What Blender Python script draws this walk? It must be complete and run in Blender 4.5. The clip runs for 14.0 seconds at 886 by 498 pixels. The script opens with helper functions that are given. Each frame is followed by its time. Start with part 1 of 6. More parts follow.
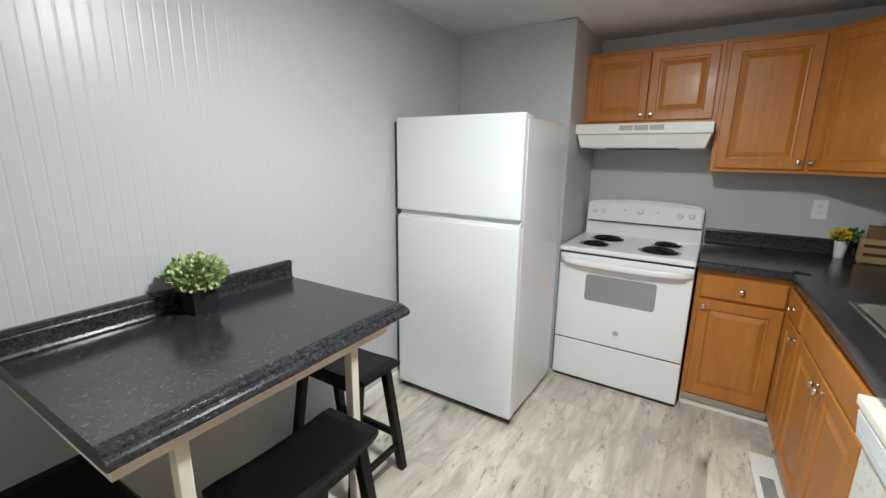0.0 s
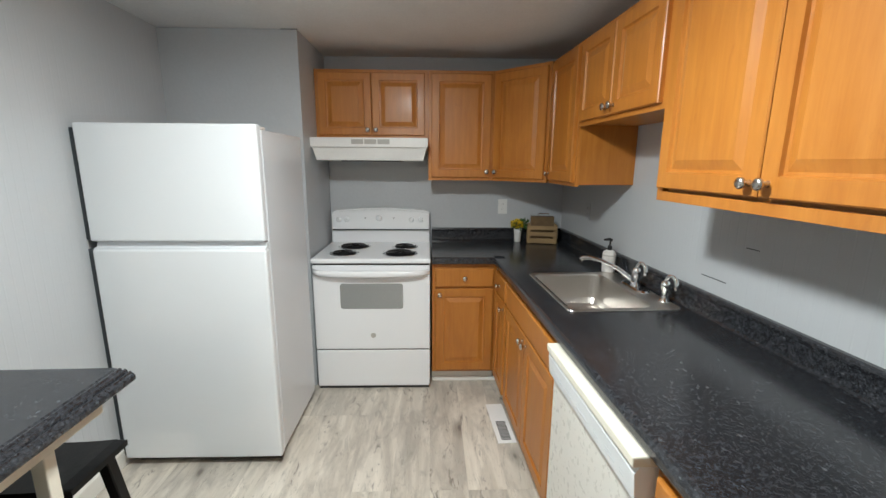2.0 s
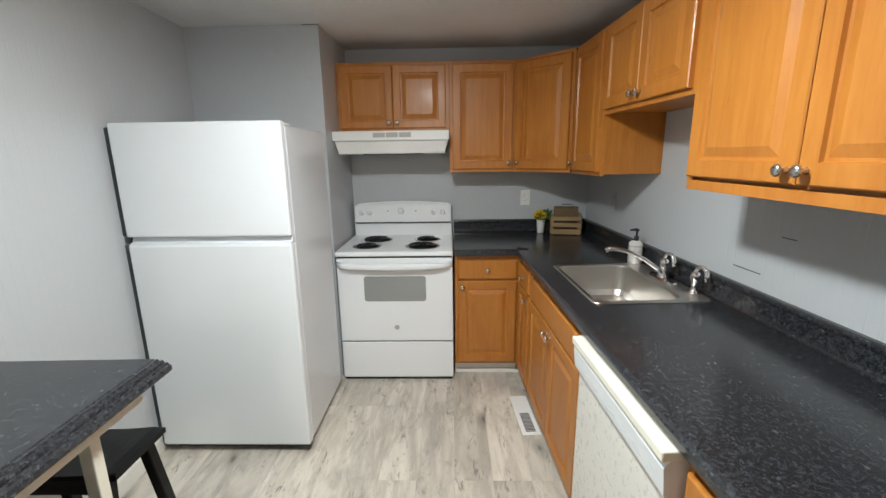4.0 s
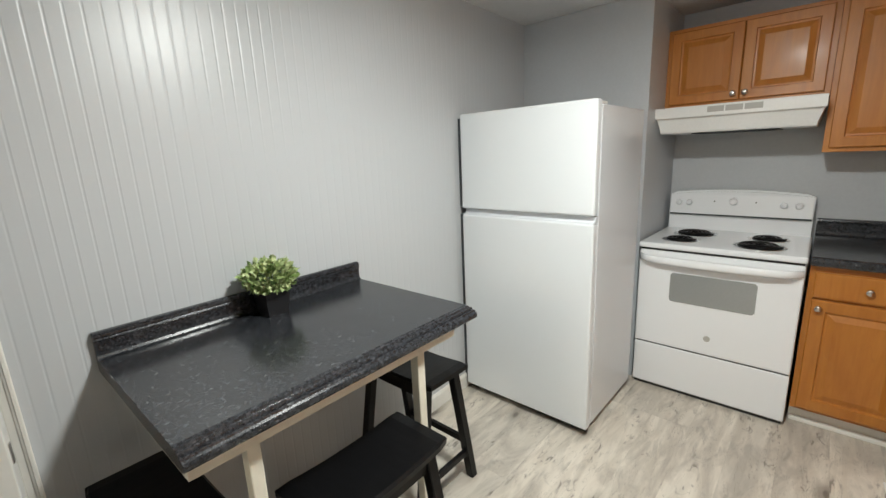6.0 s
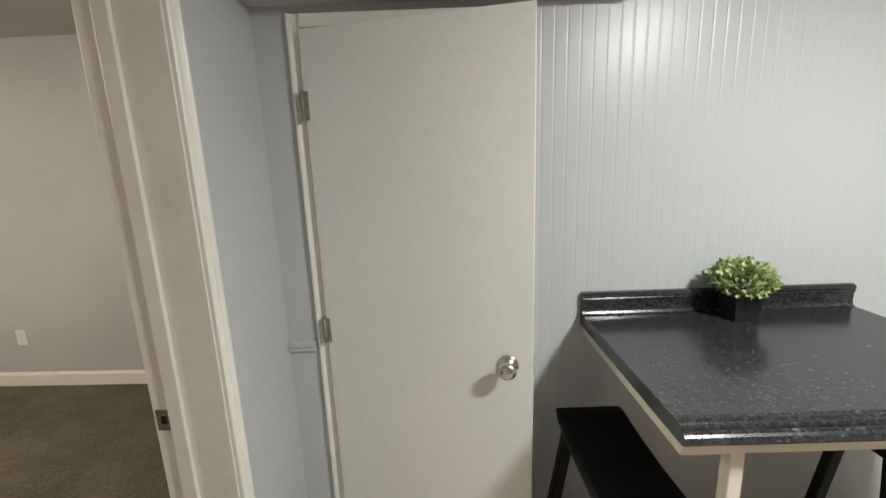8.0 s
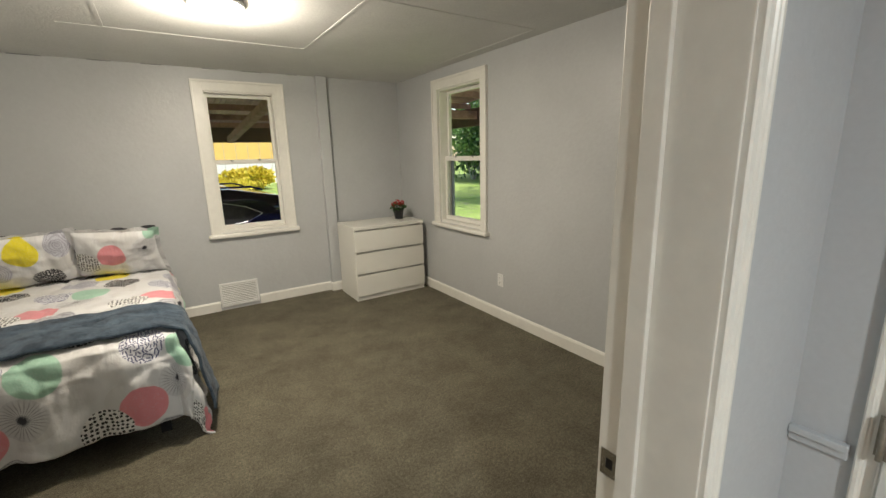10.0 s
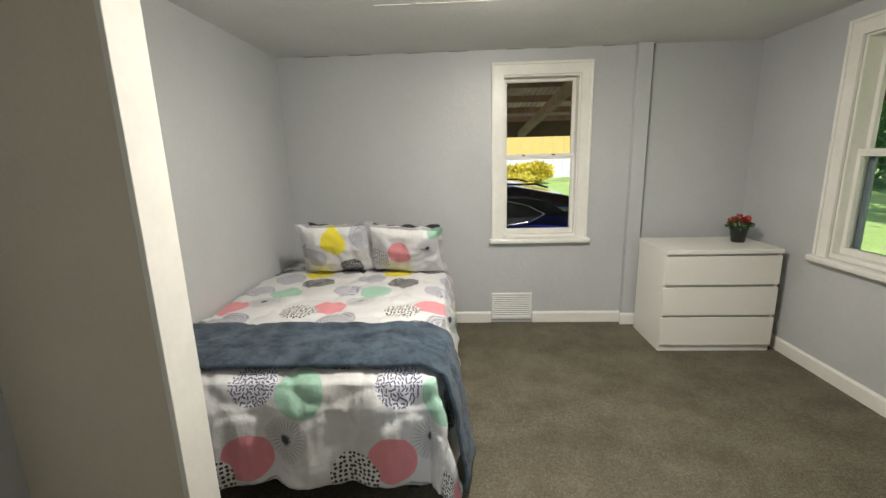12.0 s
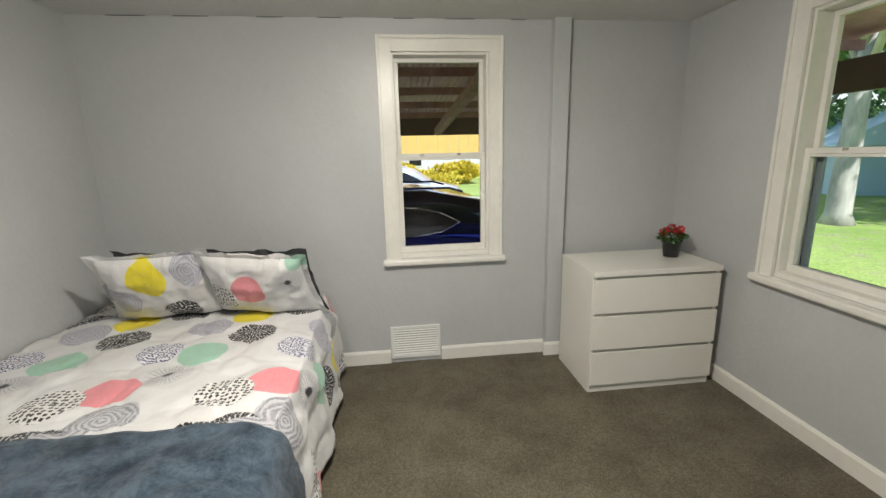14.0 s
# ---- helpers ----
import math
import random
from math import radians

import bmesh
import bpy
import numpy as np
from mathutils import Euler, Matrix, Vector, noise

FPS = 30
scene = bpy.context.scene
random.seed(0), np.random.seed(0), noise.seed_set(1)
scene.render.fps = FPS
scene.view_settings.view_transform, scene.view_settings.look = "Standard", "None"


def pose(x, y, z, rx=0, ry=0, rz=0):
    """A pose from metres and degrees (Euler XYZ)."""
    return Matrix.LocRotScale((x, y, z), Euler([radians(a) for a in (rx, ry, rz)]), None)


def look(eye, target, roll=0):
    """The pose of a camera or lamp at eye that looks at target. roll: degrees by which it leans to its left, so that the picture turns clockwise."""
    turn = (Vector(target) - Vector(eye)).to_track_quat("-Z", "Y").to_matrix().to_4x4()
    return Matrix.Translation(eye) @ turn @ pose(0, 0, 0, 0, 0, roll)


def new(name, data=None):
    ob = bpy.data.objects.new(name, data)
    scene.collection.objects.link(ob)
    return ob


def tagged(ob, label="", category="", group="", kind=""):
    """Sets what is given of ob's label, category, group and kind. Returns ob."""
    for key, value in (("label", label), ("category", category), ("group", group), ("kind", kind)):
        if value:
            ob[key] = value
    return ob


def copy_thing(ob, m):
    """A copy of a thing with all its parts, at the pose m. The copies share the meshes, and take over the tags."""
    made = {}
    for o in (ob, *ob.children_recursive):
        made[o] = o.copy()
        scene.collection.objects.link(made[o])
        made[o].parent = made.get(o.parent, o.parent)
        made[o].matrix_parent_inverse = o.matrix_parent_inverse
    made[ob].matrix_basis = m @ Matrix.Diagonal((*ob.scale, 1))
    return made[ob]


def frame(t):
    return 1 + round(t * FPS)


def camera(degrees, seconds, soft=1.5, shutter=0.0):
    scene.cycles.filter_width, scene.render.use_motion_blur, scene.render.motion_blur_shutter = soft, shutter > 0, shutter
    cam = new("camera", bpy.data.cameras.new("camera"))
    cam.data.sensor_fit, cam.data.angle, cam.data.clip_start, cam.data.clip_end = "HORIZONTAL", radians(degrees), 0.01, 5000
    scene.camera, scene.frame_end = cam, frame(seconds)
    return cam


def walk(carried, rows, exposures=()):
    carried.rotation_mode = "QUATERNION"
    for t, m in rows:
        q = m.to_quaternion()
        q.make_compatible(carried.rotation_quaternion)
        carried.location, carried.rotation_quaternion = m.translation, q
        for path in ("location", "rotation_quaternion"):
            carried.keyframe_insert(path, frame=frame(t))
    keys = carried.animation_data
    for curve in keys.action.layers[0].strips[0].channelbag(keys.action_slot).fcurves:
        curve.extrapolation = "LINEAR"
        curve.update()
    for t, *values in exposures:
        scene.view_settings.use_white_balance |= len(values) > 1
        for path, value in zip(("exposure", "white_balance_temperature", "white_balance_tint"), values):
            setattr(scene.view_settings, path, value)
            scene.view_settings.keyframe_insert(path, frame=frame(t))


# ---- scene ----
cam = camera(93.2, 14.0)
PATH = [
    (0, (0.124, 0.096, 1.477), (-0.941, 1.73, 1.033), 0.7),
    (0.5, (0.03, 0.144, 1.501), (-0.697, 1.956, 1.067), 0.8),
    (1, (0.03, 0.154, 1.504), (-0.382, 2.066, 1.085), 0.7),
    (1.5, (0.041, 0.129, 1.507), (-0.094, 2.083, 1.101), 0.6),
    (2, (0.077, 0.12, 1.513), (0.135, 2.078, 1.11), 0.4),
    (2.2, (0.087, 0.125, 1.517), (0.198, 2.079, 1.107), 0.2),
    (4.3, (0.063, 0.121, 1.516), (-0.074, 2.066, 1.071), -1.4),
    (4.5, (0.051, 0.12, 1.513), (-0.187, 2.055, 1.064), -1.5),
    (5, (0.026, 0.111, 1.506), (-0.529, 1.977, 1.049), -2.0),
    (5.5, (0.045, 0.13, 1.49), (-0.908, 1.828, 1.032), -2.5),
    (6, (0.082, 0.15, 1.46), (-1.232, 1.593, 1.021), -2.4),
    (6.5, (0.09, 0.116, 1.457), (-1.517, 1.223, 1.022), -2.3),
    (7, (0.068, 0.066, 1.456), (-1.75, 0.787, 1.04), -2.5),
    (7.5, (0.034, -0.03, 1.464), (-1.893, 0.32, 1.059), -2.3),
    (8, (0.011, -0.132, 1.48), (-1.944, -0.206, 1.064), -2.1),
    (8.5, (0.012, -0.239, 1.468), (-1.872, -0.781, 1.072), -1.6),
    (9, (-0.032, -0.308, 1.47), (-1.72, -1.298, 1.057), -1.4),
    (9.2, (-0.093, -0.325, 1.475), (-1.668, -1.483, 1.052), -1.4),
    (11.3, (-0.351, -1.097, 1.46), (-0.591, -3.037, 1.038), -1.5),
    (11.5, (-0.358, -1.234, 1.463), (-0.481, -3.185, 1.041), -1.5),
    (12, (-0.322, -1.443, 1.47), (-0.221, -3.395, 1.044), -1.5),
    (12.5, (-0.262, -1.675, 1.456), (-0.108, -3.624, 1.037), -1.7),
    (13, (-0.302, -1.87, 1.446), (-0.163, -3.821, 1.025), -1.7),
    (13.5, (-0.438, -2.067, 1.46), (-0.427, -4.021, 1.035), -1.7),
    (14, (-0.639, -2.208, 1.466), (-0.854, -4.148, 1.029), -1.4),
]
EXPOSURES = [(0.0, 0.03, 6500, 10), (5.0, 0.03, 6550, 10), (6.0, -0.02, 6800, 10), (7.0, -0.04, 6950, 10), (8.5, 0.15, 6800, 10), (9.2, 0.08, 6850, 10),
             (11.3, 0.30, 6050, 10), (12.5, 0.24, 6050, 10), (14.0, 0.20, 6050, 10)]
walk(cam, [(t, look(eye, target, roll)) for t, eye, target, roll in PATH], EXPOSURES)

# ---- world and light ----
world = bpy.data.worlds.new("world")
scene.world = world
world.use_nodes = True
wt = world.node_tree
sky = wt.nodes.new("ShaderNodeTexSky")
sky.sky_type, sky.sun_disc = "NISHITA", False
sky.sun_elevation, sky.sun_rotation = radians(50), radians(200)
wt.nodes["Background"].inputs["Strength"].default_value = 0.15
wt.links.new(sky.outputs["Color"], wt.nodes["Background"].inputs["Color"])
sun = new("sun", bpy.data.lights.new("sun", "SUN"))
sun.data.energy, sun.data.angle, sun.data.color = 5.0, radians(0.6), (1.0, 0.95, 0.85)
sun.matrix_world = look((-2.5, 12, 15), (0, 0, 0))


def bulb(name, x, y, z, watts, radius, colour):
    ob = new(name, bpy.data.lights.new(name, "POINT"))
    ob.data.shadow_soft_size, ob.data.energy, ob.data.color = radius, watts, colour
    ob.matrix_world = pose(x, y, z)
    return ob


def diffuser(name, x, y, z, watts, radius, colour):
    ob = new(name, bpy.data.lights.new(name, "AREA"))
    ob.data.shape, ob.data.size, ob.data.energy, ob.data.color = "DISK", radius * 2, watts, colour
    ob.matrix_world = pose(x, y, z)
    return ob


KITCHEN_LIGHT, BEDROOM_LIGHT = (0.935, 1.0, 1.0), (1.0, 0.90, 0.745)
diffuser("kitchen_diffuser", -0.14, 1.06, 2.19, 39, 0.11, KITCHEN_LIGHT)
bulb("kitchen_bulb", -0.14, 1.06, 2.13, 9.0, 0.06, KITCHEN_LIGHT)
diffuser("bedroom_diffuser", -0.62, -3.17, 2.20, 27, 0.11, BEDROOM_LIGHT)
bulb("bedroom_bulb", -0.62, -3.17, 2.17, 40, 0.035, BEDROOM_LIGHT)


# ---- materials ----
class Nodes:
    """A node tree with short calls: math on sockets or numbers."""

    def __init__(self, name):
        self.m = bpy.data.materials.new(name)
        self.m.use_nodes = True
        self.n, self.l = self.m.node_tree.nodes, self.m.node_tree.links
        self.b = self.n["Principled BSDF"]

    def put(self, socket, value):
        if isinstance(value, bpy.types.NodeSocket):
            self.l.new(value, socket)
        else:
            socket.default_value = value

    def math(self, op, a, b=0.0, clamp=False):
        n = self.n.new("ShaderNodeMath")
        n.operation, n.use_clamp = op, clamp
        self.put(n.inputs[0], a)
        self.put(n.inputs[1], b)
        return n.outputs[0]

    def ramp(self, value, lo, hi, a=0.0, b=1.0):
        n = self.n.new("ShaderNodeMapRange")
        self.put(n.inputs["Value"], value)
        for key, v in (("From Min", lo), ("From Max", hi), ("To Min", a), ("To Max", b)):
            n.inputs[key].default_value = v
        return n.outputs["Result"]

    def mix(self, f, a, b):
        n = self.n.new("ShaderNodeMix")
        n.data_type = "RGBA"
        self.put(n.inputs["Factor"], f)
        self.put(n.inputs[6], a if isinstance(a, bpy.types.NodeSocket) else (*a, 1))
        self.put(n.inputs[7], b if isinstance(b, bpy.types.NodeSocket) else (*b, 1))
        return n.outputs[2]

    def coords(self, kind="Object", scale=(1, 1, 1), turn=(0, 0, 0), shift=None):
        tc = self.n.new("ShaderNodeTexCoord")
        mp = self.n.new("ShaderNodeMapping")
        mp.inputs["Scale"].default_value = scale
        mp.inputs["Rotation"].default_value = [radians(a) for a in turn]
        self.l.new(tc.outputs[kind], mp.inputs["Vector"])
        if shift is not None:
            self.put(mp.inputs["Location"], shift)
        return mp.outputs["Vector"]

    def noise(self, vector, scale, detail=4.0, rough=0.5, warp=0.0):
        n = self.n.new("ShaderNodeTexNoise")
        self.l.new(vector, n.inputs["Vector"])
        n.inputs["Scale"].default_value, n.inputs["Detail"].default_value = scale, detail
        n.inputs["Roughness"].default_value, n.inputs["Distortion"].default_value = rough, warp
        return n.outputs["Fac"]

    def voronoi(self, vector, scale, feature="F1", out="Distance", wild=1.0):
        n = self.n.new("ShaderNodeTexVoronoi")
        n.voronoi_dimensions = "2D"
        n.inputs["Randomness"].default_value = wild
        n.feature = feature
        self.l.new(vector, n.inputs["Vector"])
        n.inputs["Scale"].default_value = scale
        return n.outputs[out]

    def times(self, colour, value):
        n = self.n.new("ShaderNodeVectorMath")
        n.operation = "SCALE"
        if isinstance(colour, bpy.types.NodeSocket):
            self.l.new(colour, n.inputs[0])
        else:
            n.inputs[0].default_value = colour
        self.put(n.inputs["Scale"], value)
        return n.outputs["Vector"]

    def bump(self, height, strength, distance=0.01):
        n = self.n.new("ShaderNodeBump")
        n.inputs["Strength"].default_value, n.inputs["Distance"].default_value = strength, distance
        self.l.new(height, n.inputs["Height"])
        self.l.new(n.outputs["Normal"], self.b.inputs["Normal"])

    def finish(self, colour, rough=0.5, metal=0.0, coat=0.0, spec=0.5, sheen=0.0):
        self.put(self.b.inputs["Base Color"], colour if isinstance(colour, bpy.types.NodeSocket) else (*colour, 1))
        self.put(self.b.inputs["Roughness"], rough)
        for key, v in (("Metallic", metal), ("Coat Weight", coat), ("Coat Roughness", 0.12), ("Specular IOR Level", spec), ("Sheen Weight", sheen)):
            self.b.inputs[key].default_value = v
        return self.m


def painted(name, colour, rough=0.45, mottled=0.04, mottle_scale=2.0, grain=0.02, bump=0.1, bump_scale=90, scale=(1, 1, 1), metal=0.0, coat=0.0, spec=0.5):
    """Plain paint, plastic or metal with broad mottling, fine grain, uneven gloss and relief."""
    k = Nodes(name)
    v = k.coords("Object", scale)
    big = k.ramp(k.noise(v, mottle_scale, 6, 0.6), 0.1, 0.9, 1 - 2 * mottled, 1 + 2 * mottled)
    fine = k.ramp(k.noise(v, bump_scale, 3), 0.1, 0.9, 1 - 2 * grain, 1 + 2 * grain)
    if bump:
        k.bump(k.noise(v, bump_scale, 4), bump, 0.004)
    gloss = k.ramp(k.noise(v, max(bump_scale, 20) * 0.4, 4, 0.6), 0.1, 0.9, rough * 0.88, rough * 1.12)
    return k.finish(k.times(colour, k.math("MULTIPLY", big, fine)), gloss, metal, coat, spec)


WALL_GREY = painted("wall_grey_paint", (0.50, 0.52, 0.54), 0.4, mottled=0.02, bump=0.25, bump_scale=70)
BEAD = painted("beadboard_grey_gloss", (0.52, 0.54, 0.555), 0.34, mottled=0.008, mottle_scale=1.2, grain=0.005, bump=0.0)
BED_WALL = painted("bedroom_grey_paint", (0.50, 0.512, 0.515), 0.42, mottled=0.05, mottle_scale=1.3, bump=0.4, bump_scale=38)
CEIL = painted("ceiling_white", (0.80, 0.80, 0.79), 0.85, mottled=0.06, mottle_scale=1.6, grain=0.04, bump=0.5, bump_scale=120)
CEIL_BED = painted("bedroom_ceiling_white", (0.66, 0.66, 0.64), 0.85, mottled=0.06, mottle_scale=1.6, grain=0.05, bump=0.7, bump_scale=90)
TAN = painted("tan_wall_face", (0.66, 0.60, 0.49), 0.5, mottled=0.03, mottle_scale=1.5, bump=0.25, bump_scale=60)
TRIM = painted("white_trim_paint", (0.80, 0.785, 0.73), 0.33, mottled=0.04, mottle_scale=6, bump=0.25, bump_scale=30)
JAMB = painted("jamb_cream_paint", (0.75, 0.73, 0.67), 0.38, mottled=0.05, mottle_scale=6, bump=0.25, bump_scale=30)
DOOR_PAINT = painted("door_ivory_paint", (0.735, 0.735, 0.70), 0.42, mottled=0.03, mottle_scale=1.5, bump=0.07, bump_scale=45)
APPLIANCE = painted("appliance_white_enamel", (0.79, 0.81, 0.83), 0.25, mottled=0.01, grain=0.0, bump=0.04, bump_scale=260, coat=0.2)
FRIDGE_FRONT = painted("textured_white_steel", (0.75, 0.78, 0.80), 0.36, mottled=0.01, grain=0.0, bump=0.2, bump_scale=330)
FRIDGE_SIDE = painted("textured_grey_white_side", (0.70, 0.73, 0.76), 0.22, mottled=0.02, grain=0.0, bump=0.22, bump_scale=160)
REGISTER_WHITE = painted("bright_white_enamel", (0.87, 0.87, 0.86), 0.3, bump=0.02)
DISH_WHITE = painted("warm_white_enamel", (0.74, 0.73, 0.68), 0.28, mottled=0.01, grain=0.0, bump=0.0, coat=0.2)
BLACK = painted("black_plastic", (0.015, 0.015, 0.017), 0.4, bump=0.05)
DARK_GASKET = painted("dark_grey_gasket", (0.05, 0.06, 0.065), 0.6, bump=0.0)
GREY_GLASS = painted("grey_oven_glass", (0.27, 0.28, 0.28), 0.12, mottled=0.02, bump=0.0, coat=0.6)
CHROME = painted("chrome", (0.78, 0.78, 0.78), 0.10, mottled=0.02, bump=0.0, metal=1.0)
NICKEL = painted("brushed_nickel", (0.62, 0.59, 0.55), 0.26, mottled=0.04, mottle_scale=30, bump=0.05, bump_scale=400, metal=1.0)
HINGE = painted("dull_hinge_metal", (0.30, 0.27, 0.22), 0.5, mottled=0.2, mottle_scale=40, bump=0.1, metal=0.4)
STEEL = painted("brushed_steel", (0.70, 0.67, 0.63), 0.33, mottled=0.02, mottle_scale=6, grain=0.01, bump=0.0, bump_scale=60, metal=1.0)
BLACK_WOOD = painted("black_painted_wood", (0.004, 0.004, 0.0045), 0.38, mottled=0.25, mottle_scale=9, bump=0.1, bump_scale=45, spec=0.2)
CREAM = painted("cream_painted_wood", (0.72, 0.685, 0.58), 0.4, mottled=0.05, mottle_scale=7, bump=0.2, bump_scale=40)
FOIL = painted("white_foil_furniture", (0.78, 0.765, 0.70), 0.3, mottled=0.02, mottle_scale=3, bump=0.0)
# the white foil darkened for groove shade; plain grey on other small parts
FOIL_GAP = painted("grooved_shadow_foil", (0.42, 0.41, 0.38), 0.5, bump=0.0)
IVORY = painted("ivory_plastic", (0.78, 0.75, 0.64), 0.35, bump=0.02)
WHITE_PLASTIC = painted("white_plastic", (0.80, 0.80, 0.78), 0.35, bump=0.02)
METAL_WHITE = painted("white_enamelled_metal", (0.78, 0.78, 0.76), 0.35, bump=0.03)
RED_PETAL = painted("red_petal", (0.42, 0.02, 0.02), 0.5, mottled=0.3, mottle_scale=60, bump=0.1)
YELLOW_PETAL = painted("yellow_petal", (0.70, 0.50, 0.03), 0.5, mottled=0.2, mottle_scale=60, bump=0.1)
LEAF = painted("dark_green_leaf", (0.05, 0.12, 0.03), 0.5, mottled=0.4, mottle_scale=50, bump=0.1)
CERAMIC = painted("mottled_ceramic", (0.68, 0.65, 0.62), 0.3, mottled=0.14, mottle_scale=40, bump=0.03)
CRATE_SHADE = painted("shaded_crate_wood", (0.14, 0.085, 0.035), 0.65, mottled=0.25, mottle_scale=18, bump=0.4, bump_scale=60)
TWIG_WOOD = painted("brown_crate_wood", (0.34, 0.22, 0.10), 0.6, mottled=0.25, mottle_scale=18, bump=0.4, bump_scale=60, scale=(0.2, 1, 1))


def laminate(name):
    """Black laminate with a clouded ground and grey-white mineral chips of many sizes."""
    k = Nodes(name)
    v = k.coords("Object")
    warp = k.n.new("ShaderNodeTexNoise")
    k.l.new(v, warp.inputs["Vector"])
    warp.inputs["Scale"].default_value, warp.inputs["Detail"].default_value = 90, 3
    moved = k.n.new("ShaderNodeVectorMath")
    moved.operation = "ADD"
    k.l.new(v, moved.inputs[0])
    k.l.new(k.times(warp.outputs["Color"], 0.004), moved.inputs[1])

    def chips(scale, least, most, stretch):
        mp = k.n.new("ShaderNodeMapping")
        mp.inputs["Scale"].default_value = stretch
        k.l.new(moved.outputs[0], mp.inputs["Vector"])
        cell = k.n.new("ShaderNodeTexVoronoi")
        k.l.new(mp.outputs[0], cell.inputs["Vector"])
        cell.inputs["Scale"].default_value = scale
        tint = k.n.new("ShaderNodeSeparateXYZ")
        k.l.new(cell.outputs["Color"], tint.inputs[0])
        size = k.ramp(tint.outputs[0], 0.45, 1.0, least, most)
        inside = k.math("MULTIPLY", k.math("SUBTRACT", size, cell.outputs["Distance"]), 9.0, clamp=True)
        return k.math("MULTIPLY", inside, k.ramp(tint.outputs[1], 0.0, 1.0, 0.25, 1.0))

    cloud = k.ramp(k.noise(v, 70, 7, 0.8), 0.48, 0.75)
    patch = k.ramp(k.noise(v, 11, 4, 0.6), 0.38, 0.62, 0.35, 1.0)
    base = k.mix(cloud, (0.015, 0.016, 0.019), (0.072, 0.077, 0.087))
    base = k.mix(k.math("MULTIPLY", k.ramp(k.noise(v, 260, 3, 0.7), 0.58, 0.70), 0.35), base, (0.15, 0.16, 0.18))
    base = k.mix(k.math("MULTIPLY", chips(230, -0.05, 0.50, (1, 0.6, 1)), k.math("MULTIPLY", patch, 0.45)), base, (0.17, 0.185, 0.205))
    base = k.mix(k.math("MULTIPLY", chips(100, -0.25, 0.40, (1, 0.55, 1)), k.math("MULTIPLY", patch, 0.42)), base, (0.26, 0.28, 0.30))
    return k.finish(base, k.ramp(k.noise(v, 9, 3), 0.3, 0.7, 0.17, 0.23), spec=0.6)


def maple(name, turn=(0, 0, 0), tone=1.0):
    """Honey-stained maple, its grain along the object's z before the turn."""
    k = Nodes(name)
    info = k.n.new("ShaderNodeObjectInfo")
    shift = k.times((3.1, 7.7, 5.3), info.outputs["Random"])
    v = k.coords("Object", (1, 1, 0.10), turn, shift)
    streak = k.noise(v, 34, 6, 0.6, 0.4)
    broad = k.noise(k.coords("Object", (1, 1, 0.35), turn, shift), 5, 4, 0.6, 0.8)
    blotch = k.noise(k.coords("Object", (1, 1, 0.5), turn, shift), 22, 4, 0.7, 1.0)
    c = k.mix(k.ramp(streak, 0.35, 0.68), (0.50 * tone, 0.178 * tone, 0.026 * tone), (0.60 * tone, 0.235 * tone, 0.040 * tone))
    c = k.mix(k.math("MULTIPLY", k.ramp(broad, 0.45, 0.75), 0.5), c, (0.40 * tone, 0.118 * tone, 0.014 * tone))
    c = k.mix(k.math("MULTIPLY", k.ramp(blotch, 0.62, 0.78), 0.35), c, (0.30 * tone, 0.09 * tone, 0.018 * tone))
    k.bump(streak, 0.06, 0.003)
    return k.finish(c, k.ramp(streak, 0.3, 0.7, 0.34, 0.42), coat=0.06)


